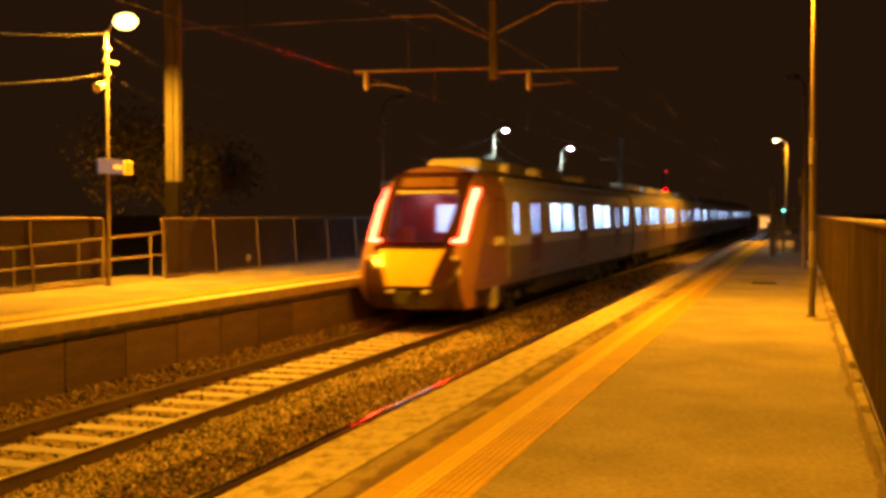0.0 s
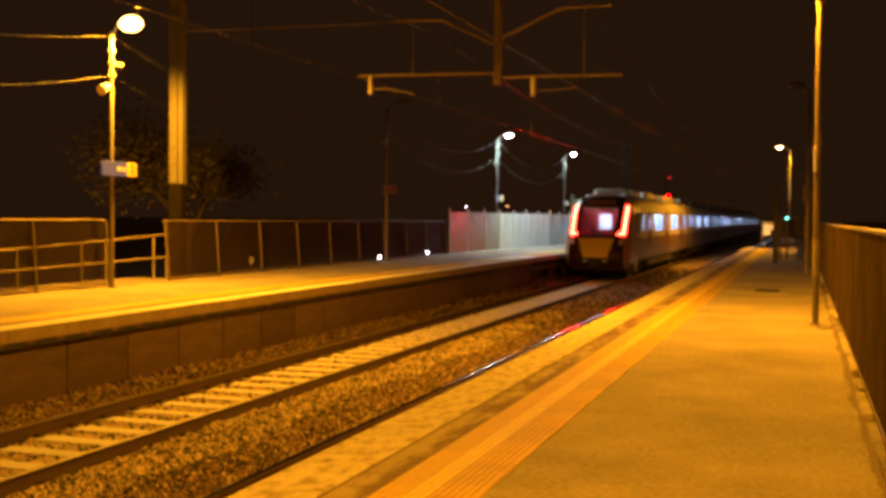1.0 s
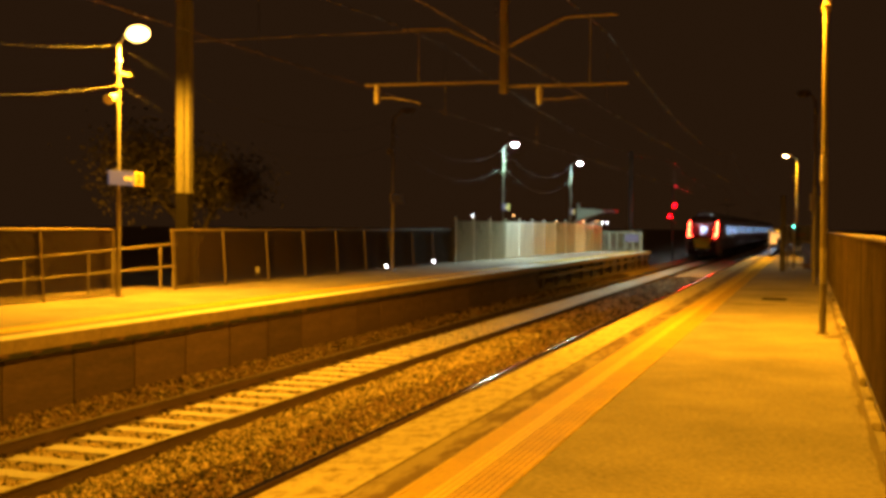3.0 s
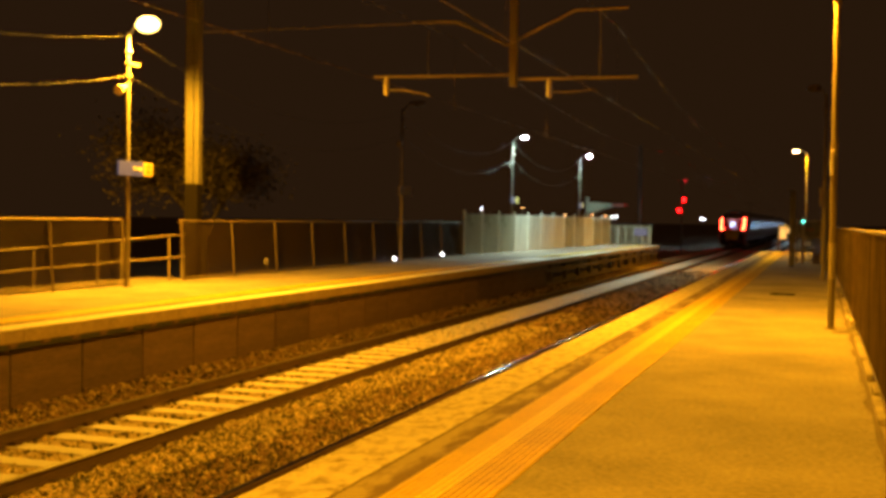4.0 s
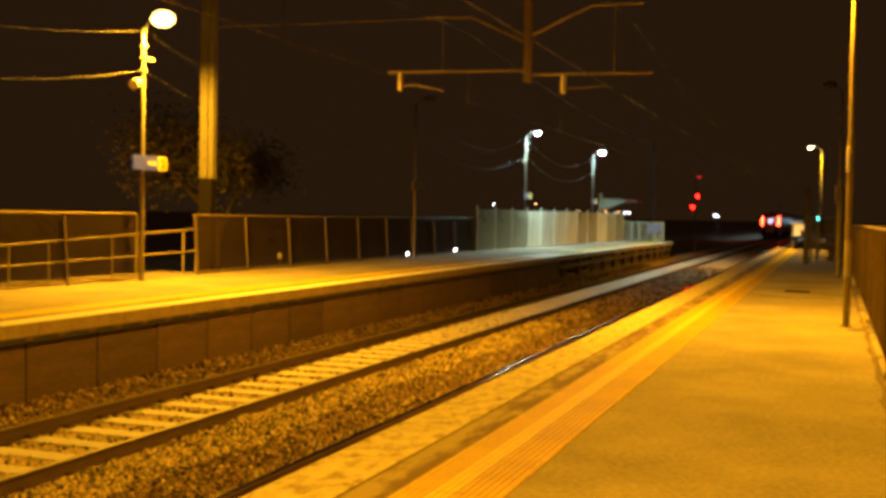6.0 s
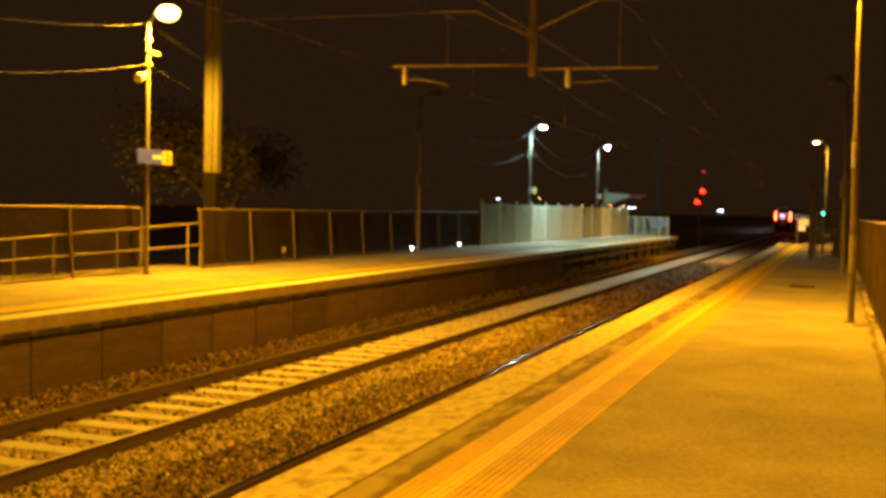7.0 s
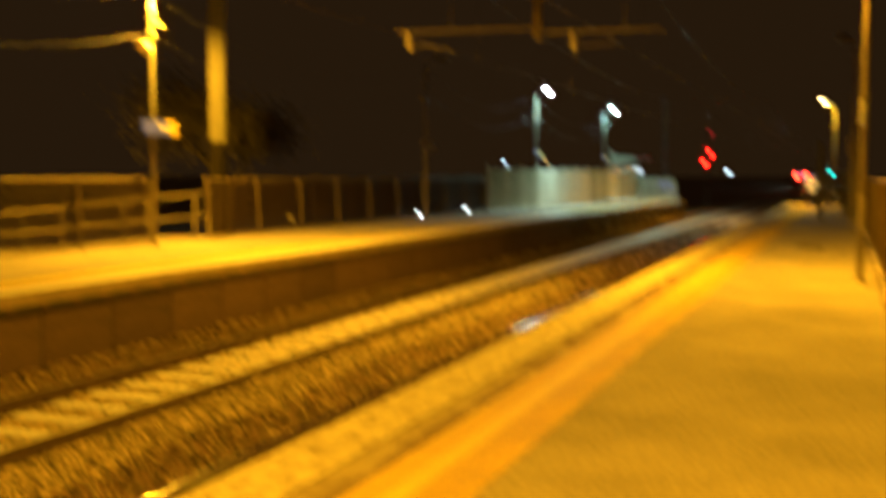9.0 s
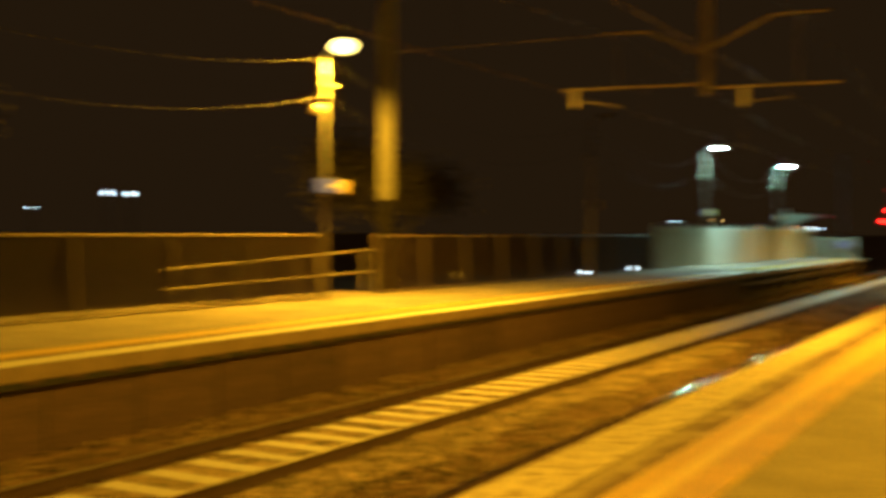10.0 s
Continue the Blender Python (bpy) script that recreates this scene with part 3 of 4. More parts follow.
def fence(name, x, y0, y1, height, step, label, first=None, back=0.05, wire=0.0056, lean=0.07, weave=M_MESH):
    f = thing(name, None, None, label, "fence", kind="structure")
    part("top_rail", Geo().tube((x - lean * height, y0, height), (x - lean * height, y1, height), 0.024, 8), M_POST, f, "round top rail")
    part("bottom_rail", Geo().tube((x, y0, 0.06), (x, y1, 0.06), 0.018, 6), M_POST, f)
    tagged(part("wire_mesh", wire_mesh(x, y0, y1, 0.05, height, 0.055, wire, lean), weave, f, "brown woven wire infill"), kind="stuff")
    post = Geo().box(-0.02, 0.02, -0.02, 0.02, 0.0, height, 0, 0.006).mesh("fence_post", M_FPOST)
    y = first if first is not None else y0
    while y <= y1 + 0.01:
        part("fence_post", post, None, f).matrix_basis = pose(x + back, y, 0, 0, -math.degrees(lean), 0)
        y += step
    return f


fence("fence_far_near_end", -14.1, 0.2, 19.55, 1.42, 2.32, "brown wire mesh fence with steel posts behind the far platform", 0.99, wire=0.0042)
fence("fence_far", -14.1, 21.83, 42.8, 1.40, 2.3, "brown wire mesh fence with steel posts along the far platform")
fence("fence_near", 0.56, -10, 43, 1.42, 2.4, "brown wire mesh fence behind the near platform", -9.0, 0.05, 0.0065, 0.0, M_MESH_NEAR)

rail = thing("handrail", None, None, "galvanised double handrail at the ramp opening in the fence", "handrail")
A, B = (-14.62, 15.2, 0.76), (-14.62, 22.75, 1.07)
for dz0, dz1 in ((0, 0), (-0.38, -0.54)):
    part("rail_tube", Geo().tube((A[0], A[1], A[2] + dz0), (B[0], B[1], B[2] + dz1), 0.023, 8), M_RAILPIPE, rail)
for y in (16.25, 17.35, 19.35, 20.2, 22.05, 22.6):
    k = (y - A[1]) / (B[1] - A[1])
    part("rail_post", Geo().tube((-14.62, y, -0.3), (-14.62, y, A[2] + k * (B[2] - A[2])), 0.022, 8), M_RAILPIPE, rail)
thing("ramp", Geo().box(-16.2, -14.36, 2, 23.5, -0.42, -0.05), M_ASPHALT, "asphalt ramp behind the platform fence", "ramp", kind="structure")

# pale sheet fence beside the platform's far end


def sheet_panel():
    g = Geo()
    n, L, h = 24, 2.20, 1.78
    p = []
    for k in range(n + 1):
        d = 0.018 if k % 4 in (1, 2) else -0.018
        p += [(d, L * k / n, 0.04), (d, L * k / n, h), (d - 0.008, L * k / n, 0.04), (d - 0.008, L * k / n, h)]
    for k in range(n):
        a, b = 4 * k, 4 * k + 4
        g.quadify([p[a], p[b], p[b + 1], p[a + 1]], [(0, 1, 2, 3)])
        g.quadify([p[a + 2], p[b + 2], p[b + 3], p[a + 3]], [(3, 2, 1, 0)])
        g.quadify([p[a + 1], p[b + 1], p[b + 3], p[a + 3]], [(0, 1, 2, 3)])
    return g


pale = thing("fence_pale", None, None, "pale ribbed sheet fence, lamplit sheets coloured whiter, beside the white platform lamps", "fence", kind="structure")
PITCH, SLANT = 2.275, math.atan2(1.14, 27.3)
plain_sheet, lamplit_sheet = sheet_panel().mesh("fence_sheet", M_SHEET), sheet_panel().mesh("fence_sheet", M_SHEET_WHITE)
pale_post = Geo().box(-0.03, 0.03, -0.03, 0.03, 0, 1.90, 0, 0.008).ball((0, 0, 1.91), 0.035, 0.035, 0.03, 0, 8, 4).mesh("fence_post", M_SHEET_WHITE)
run = Vector((math.sin(SLANT), math.cos(SLANT), 0)) * PITCH
for k in range(13):
    q = Vector((-14.06, 43.0, 0)) + run * k
    part("fence_post", pale_post, None, pale, at=tuple(q))
    if k < 12:
        # sheets beside the lamps are coloured whiter to read as lit
        white = k in (3, 4, 5, 6, 9)
        part("fence_sheet", lamplit_sheet if white else plain_sheet, None, pale, "ribbed sheet coloured whiter as lamplit" if white else "").matrix_basis = pose(q.x, q.y + 0.04, 0, 0, 0, -math.degrees(SLANT))

endf = thing("fence_platform_end", None, None, "low pale railing closing the platform's end with a blue notice", "fence", kind="structure")
for k in range(6):
    x = -12.9 + 0.52 * k
    part("fence_post", Geo().box(x - 0.035, x + 0.035, 70.3, 70.38, 0, 1.28, 0, 0.008), M_SHEET, endf)
for z in (0.12, 1.22):
    part("fence_rail", Geo().box(-12.9, -10.3, 70.32, 70.36, z, z + 0.05, 0, 0.006), M_SHEET, endf)
for k in range(16):
    x = -12.8 + 0.16 * k
    part("picket", Geo().box(x, x + 0.03, 70.325, 70.355, 0.14, 1.22), M_SHEET, endf)
part("notice", Geo().box(-11.35, -10.45, 70.26, 70.30, 0.62, 1.12, 0, 0.008), M_BLUE, endf, "blue notice plate")

# ---------------------------------------------------------------- platform lamps


def platform_lamp(x, y, lens, side, label, fittings=True, height=5.35, paint=M_GALV, reach=1.0, bowl=(0.2, 0.13, 0.085)):
    """A pole with an outreach arm over the platform; side is the way of the arm along x."""
    p = thing("platform_lamp", None, None, label, "street lamp", "platform lamps", at=(x, y, 0))
    part("base_plate", Geo().box(-0.085, 0.085, -0.085, 0.085, 0.0, 0.02, 0, 0.005), M_LOWPOLE, p)
    part("pole", Geo().tube((0, 0, 2.6), (0, 0, height), 0.043, 14, r2=0.037), paint, p, "slim upper pole")
    # the section below the collar is darker than the upper pole
    part("lower_pole", Geo().tube((0, 0, 0.02), (0, 0, 2.6), 0.047, 14).tube((0, 0, 2.6), (0, 0, 2.66), 0.052, 14), M_LOWPOLE, p, "darker lower pole")
    side *= reach
    part("arm", Geo().path([(0, 0, height - 0.12), (side * 0.16, 0, height + 0.1), (side * 0.34, 0, height + 0.17)], 0.024, 8), paint, p)
    head = Geo().ball((side * 0.55, 0, height + 0.20), 0.32 * reach, 0.17, 0.075, n=14, m=6)
    h = part("lamp_head", head, paint, p, "oval lamp head", smooth=True)
    part("lens", Geo().ball((side * 0.58, 0, height + 0.15), *bowl, n=14, m=8), lens, h, "bulging glass bowl", smooth=True)
    part("clamp", Geo().tube((0, 0, height - 0.42), (0, 0, height - 0.36), 0.085, 12), paint, p)
    part("side_bracket", Geo().box(-0.06, 0.06, -0.06, 0.34, height - 0.68, height - 0.62, 0, 0.008), paint, p)
    if fittings:
        part("loudspeaker", Geo().tube((0.02, -0.1, 4.22), (0.06, -0.42, 4.10), 0.05, 10, r2=0.11), M_SIGN_W if paint is M_GALV else paint, p, "small horn loudspeaker")
        part("cable_bracket", Geo().tube((0, 0, 4.42), (0, 0, 4.48), 0.08, 10), paint, p)
    return p


def name_sign(x, y, z, label, text, blue=M_BLUE, yellow=M_SIGN_Y):
    s = thing("platform_sign", None, None, label, "sign", "platform signs", at=(x, y, z))
    part("plate", Geo().box(-0.02, 0.02, -0.48, 0.38, -0.15, 0.15, 0, 0.006), blue, s, "dull plate" if blue is M_SIGN_DULL else "blue plate")
    part("number_plate", Geo().box(-0.022, 0.026, 0.384, 0.72, -0.15, 0.15, 0, 0.006), yellow, s, "square end plate" if yellow is M_SIGN_DULL else "yellow square")
    for k, (a, b) in enumerate(((0.02, 0.1), (0.12, 0.2), (0.22, 0.33))):
        part("text_bar", Geo().box(0.02, 0.024, a, b, -0.05, 0.045), M_SIGN_W if text else yellow, s, "bar of lettering")
    if text:
        cu = bpy.data.curves.new("numeral", "FONT")
        cu.body, cu.size, cu.extrude, cu.align_x, cu.align_y = text, 0.26, 0.001, "CENTER", "CENTER"
        cu.materials.append(M_STEEL_DARK)
        n = new("numeral", cu)
        n.parent = s
        n.matrix_local = Matrix.Translation((0.028, 0.55, 0)) @ Matrix(((0, 0, 1), (1, 0, 0), (0, 1, 0))).to_4x4()
    return s


# the bowl of this lamp is enlarged to include its glare
platform_lamp(-13.75, 19.2, M_LENS_Y, 1, "galvanised pole with a bright amber sodium lamp on the far platform", reach=0.82, bowl=(0.27, 0.19, 0.17))
# poles given M_DARKPOLE are coloured darker to read as dimly lit
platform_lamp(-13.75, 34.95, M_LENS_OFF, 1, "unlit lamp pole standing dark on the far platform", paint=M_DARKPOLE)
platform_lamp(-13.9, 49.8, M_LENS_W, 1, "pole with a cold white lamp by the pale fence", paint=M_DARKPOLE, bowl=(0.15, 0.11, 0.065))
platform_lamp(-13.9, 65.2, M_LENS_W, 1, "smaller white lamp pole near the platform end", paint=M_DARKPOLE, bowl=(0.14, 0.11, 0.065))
platform_lamp(0.21, 16.35, M_LENS_Y, -1, "tall lamp pole beside the near fence, its sodium lamp lit", False, paint=M_LOWPOLE)
platform_lamp(0.21, 0.9, M_LENS_Y, -1, "sodium lamp pole on the near platform", False)
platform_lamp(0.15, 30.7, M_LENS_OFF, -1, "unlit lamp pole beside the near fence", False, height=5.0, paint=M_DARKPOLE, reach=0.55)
platform_lamp(-0.62, 61.6, M_LENS_FAR, -1, "amber lamp pole at the near platform's narrow end", False, bowl=(0.16, 0.11, 0.06))
name_sign(-13.65, 19.2, 2.5, "blue platform sign with a yellow number square on the pole", "2")
# the lack of light on this sign is put in as dull brown
name_sign(-13.65, 34.95, 2.5, "unlit dull brown sign on the dark lamp pole", "", M_SIGN_DULL, M_SIGN_DULL)
name_sign(-13.8, 49.8, 2.5, "small blue sign on the white lamp's pole", "")
name_sign(-13.8, 65.2, 2.5, "small sign on the farther white lamp's pole", "")

s = thing("side_sign", None, None, "narrow platform sign seen edge on, fixed to the lamp pole", "sign", at=(0.26, 16.3, 2.38))
part("plate", Geo().box(-0.10, -0.06, -0.35, 0.35, -0.17, 0.17, 0, 0.006), M_SIGN_W, s)
part("bracket", Geo().box(-0.062, -0.02, -0.02, 0.09, 0.1, 0.13), M_GALV, s)
thing("pole_sleeve", Geo().tube((0.21, 16.35, 0.72), (0.21, 16.35, 1.24), 0.0505, 14), M_RAILPIPE, "paler band wrapped round the lamp pole", "band")
s = thing("side_sign", None, None, "small platform sign seen edge on, fixed to the unlit pole", "sign", at=(0.10, 30.6, 2.4))
part("plate", Geo().box(-0.06, -0.02, -0.35, 0.35, -0.4, 0.06, 0, 0.006), M_SIGN_DULL, s)
part("bracket", Geo().box(-0.02, 0.02, 0.05, 0.12, -0.1, -0.06), M_STEEL_DARK, s)
# irregular dark patch painted in place of the shadow at the pole foot
g = Geo()
ring = [(0.13 * (1 + 0.35 * noise.noise((math.cos(6.2832 * i / 28) * 1.3, math.sin(6.2832 * i / 28) * 1.3, 4))), 6.2832 * i / 28) for i in range(28)]
g.quadify([(0.34 + r * math.cos(a), 15.9 + 1.9 * r * math.sin(a), 0.0025) for r, a in ring], [tuple(range(28))])
thing("pole_shadow_patch", g, M_PATCH, "dark patch drawn as a shadow beside the lamp pole", "stain", kind="structure")


def cable(name, pts, sag, r, m, label):
    q = [Vector(pts[0])]
    for a, b in zip(pts, pts[1:]):
        a, b = Vector(a), Vector(b)
        q += [a.lerp(b, k / 12) - Vector((0, 0, sag * 4 * (k / 12) * (1 - k / 12))) for k in range(1, 13)]
    return thing(name, Geo().path(q, r, 5), m, label, "cable")


for z in (5.28, 4.45):
    cable("lamp_cable", [(-13.75, 3.9, z), (-13.75, 19.2, z)], 0.76 if z > 5 else 0.88, 0.0042, M_CABLE, "thin taut cable between two lamp poles")
    # this span is blackened and thinned in place of the missing light
    cable("lamp_cable", [(-13.75, 19.2, z), (-13.75, 34.95, z)], 1.0, 0.003, M_BLACK, "thin cable sagging between lamp poles, coloured black to read unlit")
    cable("lamp_cable", [(-13.75, 34.95, z), (-13.9, 49.8, z), (-13.9, 65.2, z)], 1.0, 0.005, M_CABLE, "thin grey cable sagging between the lamp poles")
platform_lamp(-13.75, 3.9, M_LENS_OFF, 1, "unlit lamp pole at the near end of the far platform")

for x, y, z in ((-13.86, 34.6, 0.12), (-14.0, 40.0, 0.12)):
    b = thing("ground_light", None, None, "small round white light at the foot of the fence", "light", "ground lights", at=(x, y, z))
    part("housing", Geo().tube((-0.05, 0, -0.12), (-0.05, 0, 0.08), 0.05, 10), M_STEEL_DARK, b)
    part("lens", Geo().ball((0.02, -0.02, 0.03), 0.04, 0.055, 0.055), M_DOT, b, smooth=True)

# ---------------------------------------------------------------- overhead line
PY = 23.0
mast = thing("line_mast", None, None, "tall concrete-filled steel mast with a dark foot behind the fence", "mast", at=(-14.58, PY, 0))
part("core", Geo().box(-0.12, 0.06, -0.13, 0.10, 2.3, 8.2, 0, 0.02), M_POLE_CONC, mast, "pale concrete core")
part("flange", Geo().box(-0.16, -0.125, -0.11, 0.13, 2.3, 8.2, 0, 0.01).box(0.065, 0.19, -0.06, 0.13, 2.3, 8.2, 0, 0.01), M_POLE_CONC, mast, "steel side channels")
part("foot", Geo().box(-0.16, 0.19, -0.13, 0.13, -1.46, 2.3, 0, 0.01), M_TAR, mast, "dark painted foot")
for k in range(3):
    z = 3.18 - 0.2 * k
    part("plate_bar", Geo().box(-0.02, 0.03, -0.142, -0.13, z - 0.06, z + 0.06), M_STEEL_DARK, mast, "dark bar of mast lettering")
mast2 = thing("line_mast", None, None, "concrete mast carrying the overhead beam behind the near fence", "mast", at=(2.35, PY, 0))
part("core", Geo().box(-0.2, 0.2, -0.13, 0.13, -1.46, 8.2, 0, 0.02), M_POLE_CONC, mast2)

portal = thing("overhead_portal", None, None, "steel portal with a drop post and brackets over both tracks", "portal")
part("beam", Geo().box(-14.3, 2.2, PY - 0.1, PY + 0.1, 7.35, 7.6, 0, 0.01), M_POST, portal, "long cross beam")
part("drop_post", Geo().box(-6.50, -6.34, PY - 0.08, PY + 0.08, 4.47, 7.35, 0, 0.01), M_POST, portal, "square drop post")
for pts, r in ((((-9.75, PY, 4.78), (-6.52, PY, 4.73)), 0.032), (((-6.32, PY, 4.63), (-3.67, PY, 4.60)), 0.032),
               (((-14.3, PY, 6.02), (-7.74, PY, 5.96)), 0.011), (((-7.74, PY, 5.96), (-6.5, PY, 5.36)), 0.034),
               (((-6.33, PY, 5.50), (-5.03, PY, 6.08)), 0.034), (((-5.03, PY, 6.08), (-3.9, PY, 6.08)), 0.03), (((-8.83, PY, 6.0), (-7.74, PY, 5.96)), 0.034),
               (((-8.43, PY, 4.76), (-8.43, PY, 5.98)), 0.012), (((-4.5, PY, 4.61), (-4.5, PY, 6.08)), 0.012)):
    # right-hand tubes get a paler material to read as equally lit
    part("bracket_tube", Geo().tube(*pts, r, 8), M_RAILPIPE if pts[0][0] > -6.4 else M_POST, portal)
for x, z, tip in ((-9.45, 4.77, (-8.38, 4.31)), (-5.61, 4.62, (-4.55, 4.31))):
    g = Geo()
    for k in range(5):
        g.tube((x, PY, z - 0.06 - 0.07 * k), (x, PY, z - 0.11 - 0.07 * k), 0.062, 10)
    g.tube((x, PY, z), (x, PY, z - 0.42), 0.04, 8)
    part("insulator", g, M_CERAMIC, portal, "ribbed pale insulator")
    part("steady_arm", Geo().path([(x + 0.03, PY, z - 0.30), (x + 0.4, PY, z - 0.31), (tip[0] - 0.1, PY, tip[1] + 0.04), (tip[0], PY, tip[1] - 0.01)], 0.018, 6), M_POST, portal, "curved steady arm")

for cx, name, tip, top in ((TRACK_A, "contact_wire", -8.38, 5.95), (TRACK_B, "contact_wire", -4.55, 6.05)):
    w = thing(name, None, None, "copper contact wire with its carrier wire over the track", "overhead wire", "overhead wires")
    part("lower_wire", Geo().path([(tip, -40, 4.22), (tip, PY, 4.29), (cx + 0.1, 68, 4.16), (cx - 0.1, 113, 4.16), (cx, 420, 4.16)], 0.007, 6), M_WIRE, w)
    q = []
    for k in range(61):
        y = -40 + 4.6 * k
        ph = ((y - PY) / 45.0) % 1.0
        q.append((cx, y, top - 0.9 * 4 * ph * (1 - ph)))
    part("carrier_wire", Geo().path(q, 0.009, 5), M_WIRE, w)
    for x, y, z in q[::2]:
        part("dropper", Geo().tube((x, y, 4.17), (x, y, z), 0.005, 4), M_WIRE, w)

m = thing("line_mast", None, None, "dark overhead line mast beside the track", "mast", at=(-12.5, 80.0, 0))
part("column", Geo().box(-0.12, 0.12, -0.10, 0.10, -1.46, 7.2, 0, 0.02), M_STEEL_DARK, m)

# ---------------------------------------------------------------- signals and things past the platform ends
SY = 88.0
sig = thing("rail_signal", None, None, "railway signal showing two red lights on a slim post", "signal", at=(-10.4, SY, 0))
part("post", Geo().tube((0, 0.15, -1.46), (0, 0.15, 4.9), 0.06, 10), M_STEEL_DARK, sig)
for dx, z in ((0.19, 3.36), (-0.20, 2.50)):
    h = part("signal_head", Geo().box(dx - 0.22, dx + 0.22, -0.02, 0.12, z - 0.35, z + 0.35, 0, 0.03), M_BLACK, sig, "black signal head")
    part("red_lens", Geo().ball((dx, -0.07, z), 0.12, 0.06, 0.115), M_RED, h, "glowing red lens", smooth=True)
# no lamp here: a glowing spot stands for train red reflected off wires
part("red_glint", Geo().ball((0.25, 0, 4.9), 0.12, 0.05, 0.09), M_RED_DIM, sig, "small glow drawn as a red reflection of the train", smooth=True)

arm = thing("cantilever_shelter", None, None, "white cantilevered shelter frame with a tapering roof arm", "shelter", at=(-15.4, 75.0, 0))
part("post", Geo().box(-0.1, 0.1, -0.1, 0.1, -1.46, 3.25, 0, 0.02), M_SHEET, arm)
part("roof_arm", Geo().quadify([(0.1, -0.9, 2.05), (0.1, -0.9, 2.9), (1.85, -0.9, 2.78), (1.85, -0.9, 2.62), (0.1, 0.9, 2.05), (0.1, 0.9, 2.9), (1.85, 0.9, 2.78), (1.85, 0.9, 2.62)],
     [(0, 3, 2, 1), (4, 5, 6, 7), (0, 1, 5, 4), (1, 2, 6, 5), (2, 3, 7, 6), (3, 0, 4, 7)]), M_SHEET, arm, "white tapered roof")
# the signal's red light on the tip is put into its colour
part("roof_tip", Geo().box(1.86, 2.7, -0.9, 0.9, 2.62, 2.77, 0, 0.02), M_CAB_RED, arm, "tip with the red signal light painted on")

bd = thing("notice_board", None, None, "backlit amber notice board on a post at the platform's narrow end", "notice board", at=(-2.06, 62.3, 0))
part("post", Geo().box(-0.04, 0.04, -0.04, 0.04, 0, 1.42, 0, 0.01), M_POST, bd)
part("board", Geo().box(0.05, 0.42, -0.02, 0.02, 0.70, 1.30, 0, 0.01), M_NOTICE, bd, "backlit amber notice")
part("side_board", Geo().box(0.44, 0.68, -0.02, 0.02, 1.0, 1.28, 0, 0.01), M_NOTICE, bd, "small backlit amber notice")
part("hood", Geo().box(0.0, 0.75, -0.1, 0.1, 1.34, 1.40, 0, 0.01), M_GALV, bd)

gate = thing("platform_gate", None, None, "dark barred gate panel closing the near platform's end", "gate", at=(-0.75, 43.0, 0))
for x in (0.0, 0.86):
    part("gate_post", Geo().box(x - 0.04, x + 0.04, -0.04, 0.04, 0, 1.68, 0, 0.008), M_POST, gate)
for z in (0.12, 0.62, 0.98, 1.6):
    part("gate_rail", Geo().box(0.04, 0.82, -0.02, 0.02, z, z + 0.05), M_POST, gate)
for k in range(8):
    part("gate_bar", Geo().box(0.1 + 0.092 * k, 0.12 + 0.092 * k, -0.01, 0.01, 0.17, 0.98), M_POST, gate)
part("gate_plate", Geo().box(0.08, 0.8, -0.012, 0.012, 1.05, 1.58), M_STEEL_DARK, gate, "dark sign plate")
part("red_mark", Geo().box(0.34, 0.62, -0.016, -0.012, 1.27, 1.33), M_CAB_RED, gate, "red bar of lettering")
part("white_mark", Geo().box(0.28, 0.50, -0.03, -0.022, 0.70, 0.86), M_SIGN_W, gate)
val = thing("validator_post", None, None, "slim post with a small glowing green light by the gate", "card reader", at=(-0.52, 42.7, 0))
part("post", Geo().box(-0.05, 0.05, -0.04, 0.04, 0, 1.75, 0, 0.01), M_POST, val)
part("green_light", Geo().ball((0.0, -0.06, 1.61), 0.045, 0.03, 0.045), M_GREEN, val, "green light", smooth=True)
thing("dark_column", Geo().box(-0.95, -0.76, 39.9, 40.1, 0, 2.7, 0, 0.015), M_STEEL_DARK, "dark square column on the near platform", "column")
for x, y in ((0.28, 36.0), (0.36, 41.0)):
    thing("near_post", Geo().tube((x, y, 0), (x, y, 2.6), 0.045, 10), M_STEEL_DARK, "dark post beside the near fence", "post")


def far_lamp(x, y, z, m, r, label):
    p = thing("distant_lamp", None, None, label, "street lamp", "distant lamps", at=(x, y, 0))
    part("pole", Geo().tube((0, 0, -1.46), (0, 0, z), 0.06, 6), M_STEEL_DARK, p)
    part("glow", Geo().ball((0, -0.08, z), r, r * 0.5, r), m, p, smooth=True)


for x, y, z in ((-37.2, 120, 2.88), (-27.3, 150, 2.25), (-26.7, 150, 2.26), (-25.1, 250, 2.45), (-24.5, 250, 2.38)):
    far_lamp(x, y, z, M_DOT, 0.0008 * y, "distant white lamp beyond the line")
for x, y, z in ((-32.2, 120, 2.98), (-34.0, 150, 2.43), (-30.8, 150, 2.46), (-30.1, 150, 2.46), (-28.2, 150, 2.4)):
    far_lamp(x, y, z, M_DOT_O, 0.0007 * y, "distant orange lamp beyond the line")
far_lamp(-63.5, 60, 4.47, M_DOT, 0.16, "distant white lamp across the ground")
far_lamp(-61.0, 60, 4.34, M_DOT, 0.16, "distant white lamp across the ground")
far_lamp(-72.2, 60, 3.4, M_DOT, 0.09, "faint distant lamp across the ground")

